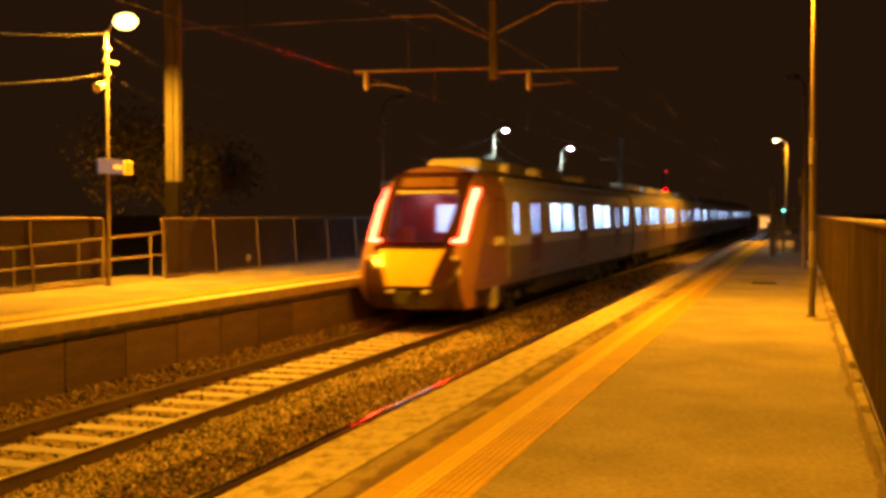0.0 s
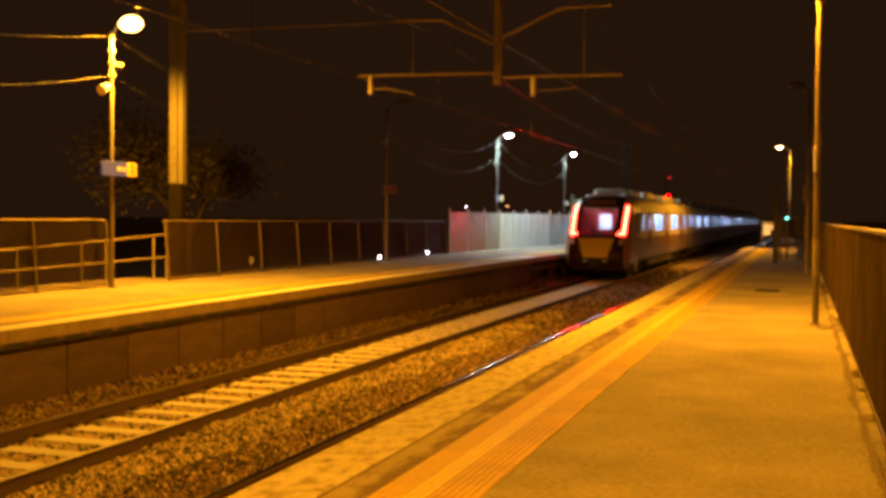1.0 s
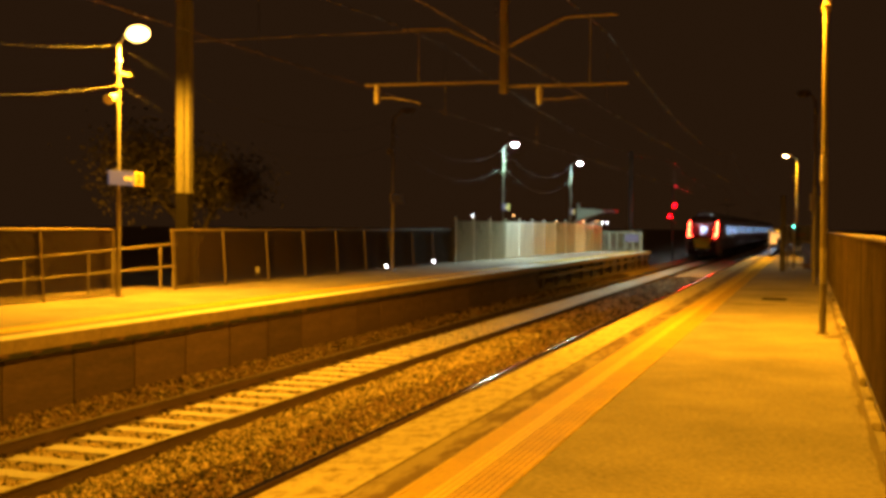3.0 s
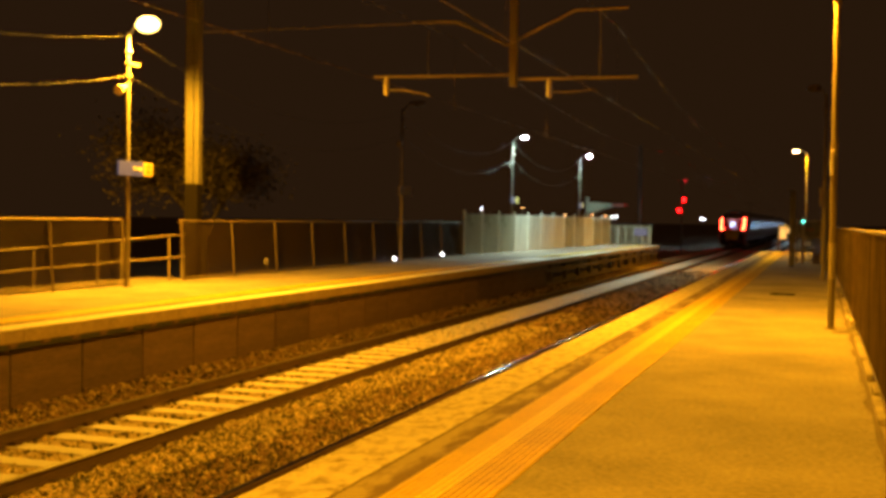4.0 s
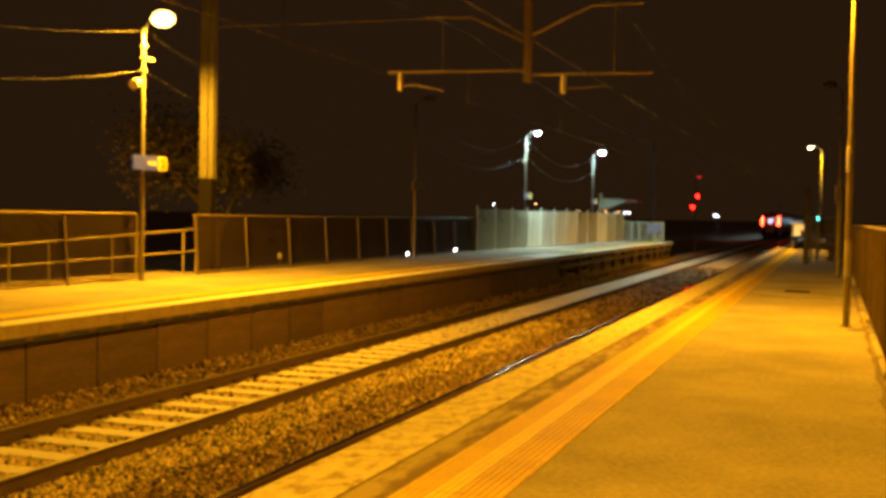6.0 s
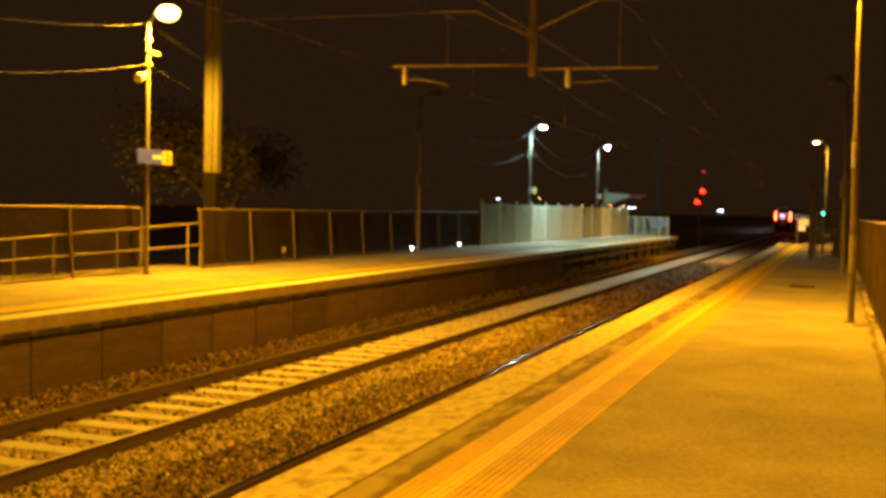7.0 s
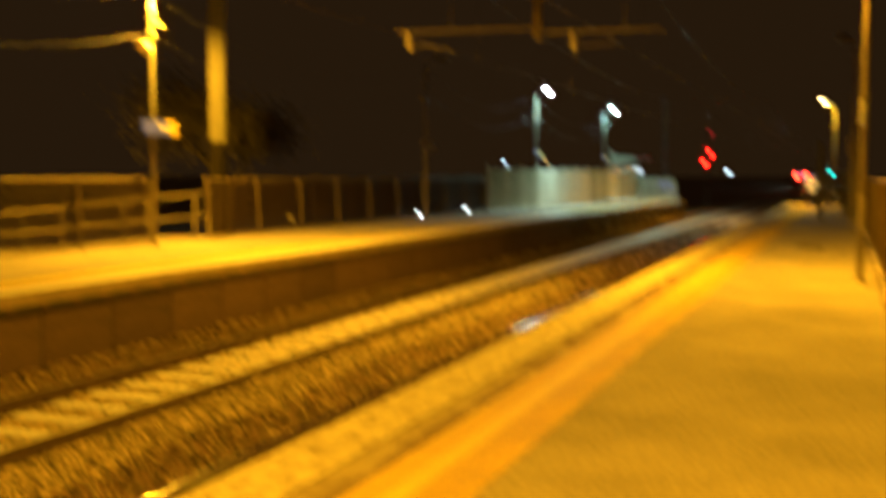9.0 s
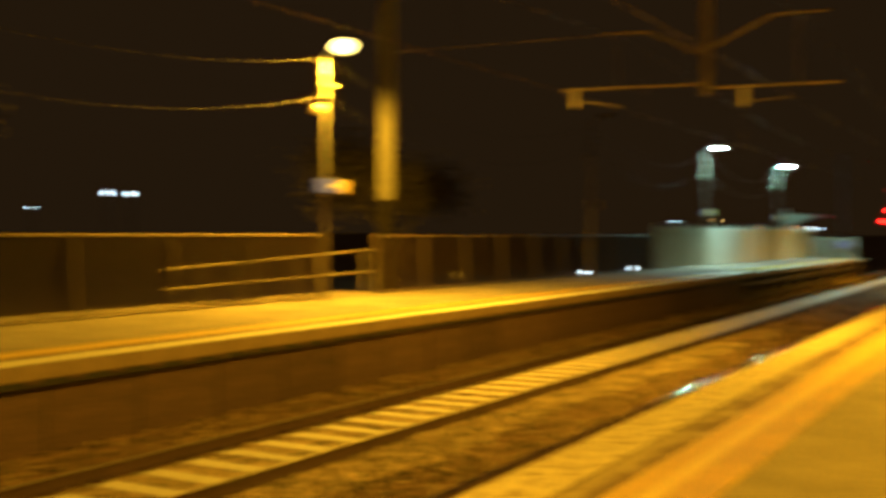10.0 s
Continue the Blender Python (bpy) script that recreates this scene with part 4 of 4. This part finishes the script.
# ---------------------------------------------------------------- trees


def tree(x, y, height, spread, seed, leaves):
    rng = random.Random(seed)
    t = thing("tree", None, None, "dark leafy tree behind the platform fence at night", "tree", "trees", at=(x, y, -1.46))
    g = Geo()
    tips = []

    def grow(p, way, length, r, depth):
        q = p + way * length
        g.tube(p, q, r, 7 if depth < 2 else 5, r2=r * 0.65)
        if depth >= 3:
            tips.append((p + q) / 2), tips.append(q)
            return
        for _ in range(3 if depth else 5):
            w = (way * 0.7 + Vector((rng.uniform(-1, 1), rng.uniform(-1, 1), rng.uniform(-0.1, 0.7)))).normalized()
            grow(q - way * length * rng.uniform(0, 0.3), w, length * rng.uniform(0.55, 0.8), r * 0.6, depth + 1)
    grow(Vector((0, 0, 0)), Vector((rng.uniform(-0.08, 0.08), 0, 1)), height * 0.38, 0.16, 0)
    part("trunk", g, M_BARK, t)
    c = Geo()
    for _ in range(leaves):
        b = rng.choice(tips) + Vector((rng.gauss(0, spread), rng.gauss(0, spread), rng.gauss(0, spread * 0.8)))
        m = Euler((rng.uniform(0, 6), rng.uniform(0, 6), rng.uniform(0, 6))).to_matrix()
        s = rng.uniform(0.05, 0.11)
        q = [m @ Vector(v) + b for v in ((0, -s, 0), (s * 0.45, 0, s * 0.12), (0, s, 0), (-s * 0.45, 0, s * 0.12))]
        c.quadify(q, [(0, 1, 2), (0, 2, 3)])
    part("crown", c, M_LEAF, t)


tree(-18.9, 30.5, 7.2, 0.48, 11, 9000)
tree(-23.0, 12.5, 9.5, 0.36, 14, 9000)

# ---------------------------------------------------------------- the train
PROFILE = [(0.85, 1.40), (1.15, 1.455), (1.80, 1.47), (2.08, 1.465), (2.90, 1.42), (3.25, 1.34), (3.50, 1.18), (3.66, 0.92), (3.76, 0.5), (3.79, 0.0)]


def half_width(z):
    for (z0, w0), (z1, w1) in zip(PROFILE, PROFILE[1:]):
        if z <= z1:
            return w0 + (w1 - w0) * max(0, (z - z0)) / (z1 - z0)
    return 0.0


def shell(y0, y1, openings):
    """The car's skin, lining and floor between y0 and y1, with openings through both sides between z 2.08 and 2.90."""
    g = Geo()
    cuts = sorted({y0, y1, *[a for o in openings for a in o]})
    for ya, yb in zip(cuts, cuts[1:]):
        hole = any(a <= ya and yb <= b for a, b in openings)
        for s in (-1, 1):
            for (z0, w0), (z1, w1) in zip(PROFILE, PROFILE[1:]):
                if hole and z0 == 2.08:
                    continue
                slot = 1 if z1 <= 1.80 else 2 if z0 >= 3.5 else 0
                p = [(s * w0, ya, z0), (s * w0, yb, z0), (s * w1, yb, z1), (s * w1, ya, z1)]
                g.quadify(p, [(0, 1, 2, 3) if s > 0 else (3, 2, 1, 0)], slot)
                if z1 <= 3.5:
                    p = [(s * (w0 - 0.09), ya, z0), (s * (w0 - 0.09), yb, z0), (s * (w1 - 0.09), yb, z1), (s * (w1 - 0.09), ya, z1)]
                    g.quadify(p, [(3, 2, 1, 0) if s > 0 else (0, 1, 2, 3)], 3)
            if hole:
                for z, w in ((2.08, 1.465), (2.90, 1.42)):
                    g.quadify([(s * w, ya, z), (s * w, yb, z), (s * (w - 0.09), yb, z), (s * (w - 0.09), ya, z)], [(0, 1, 2, 3)], 4)
                for y in (ya, yb):
                    g.quadify([(s * 1.465, y, 2.08), (s * 1.42, y, 2.90), (s * 1.33, y, 2.90), (s * 1.375, y, 2.08)], [(0, 1, 2, 3)], 4)
    g.quadify([(-1.38, y0, 1.12), (1.38, y0, 1.12), (1.38, y1, 1.12), (-1.38, y1, 1.12)], [(0, 1, 2, 3)], 3)
    g.quadify([(-1.1, y0, 3.28), (1.1, y0, 3.28), (1.1, y1, 3.28), (-1.1, y1, 3.28)], [(3, 2, 1, 0)], 3)
    return g


CAR_MATS = [M_BODY, M_BODY_LOW, M_ROOF, M_INNER, M_BLACK]
LEN = 23.1


def end_wall(g, y, d):
    """A flat end with a gangway door opening drawn as a raised frame."""
    zs = [z for z, _ in PROFILE]
    p = [(half_width(z), y, z) for z in zs] + [(-half_width(z), y, z) for z in zs[-2::-1]]
    g.quadify(p, [tuple(range(len(p))) if d < 0 else tuple(range(len(p) - 1, -1, -1))], 2)
    g.box(-0.55, 0.55, y + (0.0 if d > 0 else -0.28), y + (0.28 if d > 0 else 0.0), 1.0, 3.1, 4)


def door_leaf(L, s):
    """One door leaf: a plate with a window opening, following the car's side."""
    zs, ys = (0.95, 1.5, 2.02, 2.86, 2.98), (0.0, 0.15, L - 0.15, L)
    g, p = Geo(), []
    for d in (0.012, -0.045):
        p += [(s * (half_width(z) + d), y, z) for z in zs for y in ys]
    f, n = [], 20
    cells = [(j, i) for j in range(4) for i in range(3) if not (j == 2 and i == 1)]
    for j, i in cells:
        q = (j * 4 + i, j * 4 + i + 1, (j + 1) * 4 + i + 1, (j + 1) * 4 + i)
        f += [q, tuple(n + k for k in q[::-1])]
    for j, i, dj, di in [(0, i, 0, 1) for i in range(3)] + [(4, i, 0, 1) for i in range(3)] + [(j, 0, 1, 0) for j in range(4)] + [(j, 3, 1, 0) for j in range(4)] + [(2, 1, 0, 1), (3, 1, 0, 1), (2, 1, 1, 0), (2, 2, 1, 0)]:
        a, b = j * 4 + i, (j + dj) * 4 + i + di
        f.append((a, b, n + b, n + a))
    return g.quadify(p, f)


def furnish(car, y0, y1, panes, doors, meshes):
    for a, b in panes:
        n = 2 if b - a > 2.5 else 1
        for s in (-1, 1):
            for k in range(n):
                key = ("pane", round((b - a) / n, 2), s)
                if key not in meshes:
                    L = (b - a) / n - 0.05
                    g = Geo().quadify([(s * 1.455, 0, 2.09), (s * 1.455, L, 2.09), (s * 1.412, L, 2.89), (s * 1.412, 0, 2.89),
                                       (s * 1.447, 0, 2.09), (s * 1.447, L, 2.09), (s * 1.404, L, 2.89), (s * 1.404, 0, 2.89)],
                                      [(0, 1, 2, 3), (7, 6, 5, 4), (0, 4, 5, 1), (2, 6, 7, 3)])
                    meshes[key] = g.mesh("window_pane", M_GLASS)
                ob = part("window_pane", meshes[key], None, car, at=(0, a + k * (b - a) / n + 0.025, 0))
                ob.visible_shadow = False
            if n == 2:
                m = (a + b) / 2
                if ("mullion", s) not in meshes:
                    meshes[("mullion", s)] = Geo().quadify([(s * 1.468, -0.11, 2.08), (s * 1.468, 0.11, 2.08), (s * 1.423, 0.11, 2.90), (s * 1.423, -0.11, 2.90),
                                                            (s * 1.38, -0.11, 2.08), (s * 1.38, 0.11, 2.08), (s * 1.34, 0.11, 2.90), (s * 1.34, -0.11, 2.90)],
                                                           [(0, 1, 2, 3), (7, 6, 5, 4), (0, 3, 7, 4), (1, 5, 6, 2)]).mesh("mullion", M_BLACK)
                part("mullion", meshes[("mullion", s)], None, car, at=(0, m, 0))
    for a, b in doors:
        L = (b - a) / 2 - 0.03
        for s in (-1, 1):
            key = ("door", round(L, 2), s)
            if key not in meshes:
                meshes[key] = door_leaf(L, s).mesh("door_leaf", M_DOOR)
                g = Geo().quadify([(s * 1.452, 0.15, 2.04), (s * 1.452, L - 0.15, 2.04), (s * 1.408, L - 0.15, 2.84), (s * 1.408, 0.15, 2.84)], [(0, 1, 2, 3)])
                g.quadify([(x - s * 0.008, y, z) for x, y, z in g.v], [(3, 2, 1, 0)])
                meshes[("door_pane", round(L, 2), s)] = g.mesh("door_pane", M_GLASS)
            for k in (0, 1):
                y = a + k * (b - a) / 2 + 0.015
                part("door_leaf", meshes[key], None, car, "dark red sliding door leaf", at=(0, y, 0))
                part("door_pane", meshes[("door_pane", round(L, 2), s)], None, car, at=(0, y, 0)).visible_shadow = False
    if "bogie" not in meshes:
        g = Geo()
        for s in (-1, 1):
            g.box(s * 1.0 - 0.08, s * 1.0 + 0.08, -1.5, 1.5, 0.42, 0.66, 0, 0.03)
            for y in (-1.15, 1.15):
                g.tube((s * 0.78, y, 0.44), (s * 0.92, y, 0.44), 0.43, 20, 1)
                g.box(s * 1.05 - 0.1, s * 1.05 + 0.1, y - 0.16, y + 0.16, 0.3, 0.62, 0, 0.03)
            g.tube((s * 1.06, -0.45, 0.6), (s * 1.06, -0.45, 0.9), 0.11, 8).tube((s * 1.06, 0.45, 0.6), (s * 1.06, 0.45, 0.9), 0.11, 8)
        g.box(-1.0, 1.0, -0.25, 0.25, 0.4, 0.8)
        meshes["bogie"] = g.mesh("bogie", [M_UNDER, M_WHEEL])
        g = Geo().box(-1.25, 1.25, 6.2, 16.6, 0.35, 0.84, 0, 0.04).box(-1.3, 1.3, 0.4, LEN - 0.3, 0.72, 0.88)
        for k in range(6):
            g.box(1.2, 1.29, 6.6 + 1.6 * k, 7.8 + 1.6 * k, 0.42, 0.78, 0, 0.02).box(-1.29, -1.2, 6.6 + 1.6 * k, 7.8 + 1.6 * k, 0.42, 0.78, 0, 0.02)
        meshes["under"] = g.mesh("underframe", M_UNDER)
        meshes["pod"] = Geo().box(-0.85, 0.85, 0, 3.4, 3.62, 3.98, 0, 0.10).mesh("roof_unit", M_POD)
        meshes["low_pod"] = Geo().box(-0.7, 0.7, 0, 1.9, 3.66, 4.0, 0, 0.08).mesh("roof_unit", M_POD)
        meshes["gutter"] = Geo().box(1.18, 1.30, 2.4, LEN - 0.2, 3.42, 3.51).mesh("gutter", M_POD)
        meshes["strip"] = Geo().box(0.45, 0.75, 2.0, LEN - 0.4, 3.25, 3.27).mesh("saloon_light", M_INLIGHT)
        meshes["seat"] = Geo().box(0.35, 1.3, 0, 0.5, 1.5, 1.62, 0, 0.03).box(0.35, 1.3, 0.45, 0.58, 1.5, 2.42, 0, 0.04).box(-1.3, -0.35, 0, 0.5, 1.5, 1.62, 0, 0.03).box(-1.3, -0.35, 0.45, 0.58, 1.5, 2.42, 0, 0.04).box(0.5, 0.6, 0.1, 0.4, 1.12, 1.5).box(-0.6, -0.5, 0.1, 0.4, 1.12, 1.5).mesh("seat_row", M_SEAT)
        meshes["pole"] = Geo().tube((0.62, 0, 1.12), (0.62, 0, 3.25), 0.018, 8).tube((-0.62, 0, 1.12), (-0.62, 0, 3.25), 0.018, 8).mesh("grab_pole", M_GALV)
        meshes["screen"] = Geo().box(0.42, 1.33, -0.02, 0.02, 1.12, 2.95, 0, 0.008).mesh("draught_screen", M_INNER)
    for y in (3.6, LEN - 3.4):
        part("bogie", meshes["bogie"], None, car, "dark bogie with steel wheels", at=(0, y, 0))
    part("underframe", meshes["under"], None, car, "grimy equipment boxes")
    for key, y in (("low_pod", 2.5), ("low_pod", 5.3), ("pod", 8.4), ("pod", 15.6), ("low_pod", 20.2)):
        part("roof_unit", meshes[key], None, car, "pale rooftop unit", at=(0, y, 0))
    for turn in (0, 1):
        part("gutter", meshes["gutter"], None, car).matrix_basis = pose(0, LEN + 2.2 if turn else 0, 0, 0, 0, 180 * turn)
        part("saloon_light", meshes["strip"], None, car, "lit ceiling strip").matrix_basis = pose(0, LEN + 1.6 if turn else 0, 0, 0, 0, 180 * turn)
    for a, b in panes:
        y = a + 0.1
        while y < b - 0.4 and b - a > 1.2:
            part("seat_row", meshes["seat"], None, car, at=(0, y, 0))
            y += 0.95
    for a, b in doors:
        part("grab_pole", meshes["pole"], None, car, at=(0, (a + b) / 2, 0))
        for y in (a - 0.12, b + 0.12):
            for turn in (0, 180):
                part("draught_screen", meshes["screen"], None, car, "pale screen beside the door").matrix_basis = pose(0, y, 0, 0, 0, turn)


# cab end: a raked, rounded face; u runs across, z up


def face_y(z):
    pts = [(0.45, -0.60), (0.95, -0.95), (1.35, -0.86), (1.80, -0.62), (1.95, -0.47), (3.05, 0.34), (3.45, 0.60), (3.66, 0.85), (3.79, 1.30)]
    for (z0, a), (z1, b) in zip(pts, pts[1:]):
        if z <= z1:
            return a + (b - a) * (z - z0) / (z1 - z0)
    return pts[-1][1]


def face_w(z):
    return (1.28 + 0.12 * (z - 0.45) / 0.4) if z < 0.85 else min(half_width(z), 1.46) - (0.10 if z > 2.9 else 0.05)


def face_point(x, z, out=0.0):
    w = max(0.05, face_w(z))
    u = max(-1, min(1, x / w))
    return (x, face_y(z) + 0.16 * u * u + 0.5 * abs(u) ** 10 - out, z)


def face_patch(g, lo, hi, z0, z1, nx, nz, out=0.0, slot=0):
    p = []
    for j in range(nz + 1):
        z = z0 + (z1 - z0) * j / nz
        a, b = lo(z), hi(z)
        p += [face_point(a + (b - a) * i / nx, z, out) for i in range(nx + 1)]
    return g.quadify(p, [(j * (nx + 1) + i, j * (nx + 1) + i + 1, (j + 1) * (nx + 1) + i + 1, (j + 1) * (nx + 1) + i) for j in range(nz) for i in range(nx)], slot)


def thick_patch(lo, hi, z0, z1, nx, nz, out, depth=0.03):
    g = face_patch(Geo(), lo, hi, z0, z1, nx, nz, out)
    n = len(g.v)
    rim = list(range(nx + 1)) + [j * (nx + 1) + nx for j in range(1, nz + 1)] + [nz * (nx + 1) + i for i in range(nx - 1, -1, -1)] + [j * (nx + 1) for j in range(nz - 1, 0, -1)]
    back = [(g.v[i][0], g.v[i][1] + depth + out, g.v[i][2]) for i in rim]
    k = len(rim)
    g.quadify([g.v[i] for i in rim] + back, [(i, k + i, k + (i + 1) % k, (i + 1) % k) for i in range(k)])
    return g


def screen_w(z):
    return 0.70 + 0.10 * (z - 1.87) / 1.18


def cab(car, meshes):
    """The rounded tail end with windscreen, nose panel, light strips and coupler, as parts of the car."""
    g = Geo()
    top = 3.79
    mask = 0.98
    for z0, z1, nz in ((1.87, 3.05, 10), (3.05, 3.60, 5), (1.55, 1.87, 3)):
        face_patch(g, lambda z: -face_w(z), lambda z: -min(mask, face_w(z)), z0, z1, 5, nz, slot=2)
        face_patch(g, lambda z: min(mask, face_w(z)), face_w, z0, z1, 5, nz, slot=2)
        if z0 == 1.87:
            face_patch(g, lambda z: -mask, lambda z: -screen_w(z), z0, z1, 4, nz, slot=1)
            face_patch(g, screen_w, lambda z: mask, z0, z1, 4, nz, slot=1)
        else:
            face_patch(g, lambda z: -min(mask, face_w(z)), lambda z: min(mask, face_w(z)), z0, z1, 16, nz, slot=1)
    face_patch(g, lambda z: -face_w(z), face_w, 3.60, top, 24, 3, slot=3)
    face_patch(g, lambda z: -1.16, lambda z: 1.16, 0.45, 1.55, 24, 8, slot=1)
    face_patch(g, lambda z: -face_w(z), lambda z: -1.16, 0.45, 1.55, 4, 8, slot=2)
    face_patch(g, lambda z: 1.16, face_w, 0.45, 1.55, 4, 8, slot=2)
    # sides back to the car body
    zs = [0.45, 0.85, 1.15, 1.55, 1.87, 2.08, 2.5, 2.9, 3.05, 3.25, 3.5, 3.66, 3.79]
    for s in (-1, 1):
        for z0, z1 in zip(zs, zs[1:]):
            a, b = face_point(s * face_w(z0), z0), face_point(s * face_w(z1), z1)
            w0, w1 = max(half_width(z0), 0), max(half_width(z1), 0)
            q = [a, (s * (w0 if z0 > 0.5 else 1.38), 2.3, z0), (s * w1, 2.3, z1), b]
            g.quadify(q, [(0, 1, 2, 3) if s > 0 else (3, 2, 1, 0)], 0 if z0 >= 0.85 else 1)
    g.quadify([(-1.3, 0.2, 0.46), (1.3, 0.2, 0.46), (1.3, 2.3, 0.46), (-1.3, 2.3, 0.46)], [(3, 2, 1, 0)], 1)
    part("cab_shell", g, [M_CAB_SIDE, M_MASK, M_PILLAR, M_CAB_SIDE], car, "rounded cab end, black mask tinted by tail glow, tan pillars", smooth=True)
    ws = part("windscreen", thick_patch(lambda z: -screen_w(z), screen_w, 1.88, 3.04, 14, 8, 0.004, 0.01), M_SCREEN, car, "dark tinted windscreen", smooth=True)
    part("screen_header", thick_patch(lambda z: -0.74, lambda z: 0.74, 3.08, 3.15, 10, 2, 0.012), M_POD, car, "pale bar over the windscreen")
    part("destination_panel", thick_patch(lambda z: -0.66, lambda z: 0.66, 3.24, 3.46, 10, 3, 0.012), M_DEST, car, "dim destination panel")
    part("nose_panel", thick_patch(lambda z: -(0.50 + 0.27 * (z - 0.99) / 0.81), lambda z: 0.50 + 0.27 * (z - 0.99) / 0.81, 0.99, 1.80, 12, 8, 0.03), M_NOSE, car, "bright yellow nose panel", smooth=True)
    part("coupler", Geo().box(-0.22, 0.22, -1.2, -0.5, 0.60, 0.88, 0, 0.05).tube((0, -1.28, 0.74), (0, -1.15, 0.74), 0.14, 10), M_UNDER, car, "dark coupler")
    part("skirt_step", Geo().box(1.28, 1.42, 1.2, 1.6, 0.35, 0.9, 0, 0.02), M_POD, car, "pale step under the cab door")
    for s in (-1, 1):
        def lo(z, s=s):
            c = 1.11 + 0.02 * (z - 1.96) / 1.24
            half = 0.055 if z > 2.06 else 0.15
            return s * c - half - (0.09 * s if z <= 2.06 else 0)

        def hi(z, s=s):
            c = 1.11 + 0.02 * (z - 1.96) / 1.24
            half = 0.055 if z > 2.06 else 0.15
            return s * c + half - (0.09 * s if z <= 2.06 else 0)
        part("tail_light", thick_patch(lo, hi, 1.96, 3.20, 4, 24, 0.03), M_TAIL, car, "tall glowing red light strip")
        p = face_point(s * 1.02, 1.62)
        part("marker_light", Geo().ball((p[0], p[1] - 0.02, p[2]), 0.07, 0.04, 0.05), M_MARKER, car, "small round lens", smooth=True)
        p = face_point(s * 0.42, 0.86)
        part("lower_lamp", Geo().ball((p[0], p[1] - 0.02, p[2]), 0.10, 0.04, 0.05), M_MARKER, car, "low oval lamp glass", smooth=True)
    for s in (-1, 1):
        # the white colour paints a lamp's reflection on the side mirror
        part("mirror_glint", Geo().box(s * 1.50 - 0.12, s * 1.50 + 0.12, 1.15, 1.62, 1.84, 2.06, 0, 0.05), M_SIGN_W, car, "small side housing coloured white as a lamp reflection")
    for s in (-1, 1):
        # the driver's door in the side of the cab: a narrow frame round it and a pale grab rail behind
        def side(y, z, s=s):
            t = min(1.0, max(0.0, (y - 1.1) / 1.2))
            w = min(half_width(z), 1.46)
            return (s * (w - 0.035 * (1 - t) + 0.012), y, z)
        for a, b in (((1.42, 1.0), (1.42, 2.95)), ((2.12, 1.0), (2.12, 2.95)), ((1.42, 2.95), (2.12, 2.95))):
            part("door_seam", Geo().path([side(*a), side((a[0] + b[0]) / 2, (a[1] + b[1]) / 2), side(*b)], 0.012, 5), M_MASK, car, "dark seam round the cab door")
        part("grab_rail", Geo().path([(s * 1.50, 2.22, 1.02), (s * 1.505, 2.22, 1.5), (s * 1.50, 2.22, 1.95)], 0.02, 6), M_POD, car, "pale upright grab rail")
    # bulkhead behind the cab with a window into the lit saloon
    g = Geo().box(-1.36, -0.42, 2.32, 2.38, 1.12, 3.3).box(0.16, 1.36, 2.32, 2.38, 1.12, 3.3).box(-0.42, 0.16, 2.32, 2.38, 1.12, 2.14).box(-0.42, 0.16, 2.32, 2.38, 2.84, 3.3)
    part("bulkhead", g, M_CAB_SIDE, car, "maroon cab bulkhead with a lit window")
    part("driver_desk", Geo().box(-1.1, 1.1, 0.0, 0.6, 1.15, 1.95, 0, 0.05), M_BLACK, car)
    part("cab_seat", Geo().box(-1.15, -0.70, 1.0, 1.5, 1.4, 1.55, 0, 0.04).box(-1.15, -0.70, 1.45, 1.58, 1.5, 2.3, 0, 0.05), M_SEAT, car)


def build_train():
    tr = thing("passenger_train", None, None, "silver and red electric train with yellow nose and red tail lights", "train")
    meshes = {}
    tail_panes, tail_doors = [(3.05, 3.5), (7.25, 10.65), (14.3, 17.65), (20.85, 22.5)], [(4.75, 6.05), (11.45, 12.85), (18.65, 19.95)]
    mid_panes, mid_doors = [(0.7, 2.5), (5.4, 9.2), (12.4, 16.2), (20.6, 22.4)], [(3.4, 4.8), (10.1, 11.5), (18.0, 19.4)]
    g = shell(2.3, LEN, tail_panes + tail_doors)
    end_wall(g, LEN, 1)
    tail_mesh = g.mesh("carriage", CAR_MATS)
    g = shell(0, LEN, mid_panes + mid_doors)
    end_wall(g, LEN, 1)
    end_wall(g, 0, -1)
    mid_mesh = g.mesh("carriage", CAR_MATS)
    for i in range(6):
        car = part("carriage", tail_mesh if i == 0 else mid_mesh, None, tr, "rear carriage with red cab" if i == 0 else "silver carriage with lit windows", at=(0, 23.7 * i, 0))
        furnish(car, 0, LEN, tail_panes if i == 0 else mid_panes, tail_doors if i == 0 else mid_doors, meshes)
        if i == 0:
            cab(car, meshes)
        if i in (1, 4):
            g = Geo().box(-0.5, 0.5, 4.0, 5.6, 3.8, 3.95).path([(0, 4.2, 3.95), (0, 5.6, 4.5), (0, 4.4, 5.2)], 0.03, 6).tube((-0.8, 4.4, 5.22), (0.8, 4.4, 5.22), 0.025, 6)
            part("pantograph", g, M_STEEL_DARK, car, "raised pantograph")
    return tr


train = build_train()


def motions():
    # a steady 22.6 m/s away along the far track
    times = [0.0, 0.1, 0.3] + [0.6 + 0.4 * k for k in range(23)] + [9.7, 9.9, 10.0]
    walk(train, [(t, pose(TRACK_A, 23.4 + 22.6 * t, RAIL)) for t in times])


motions()
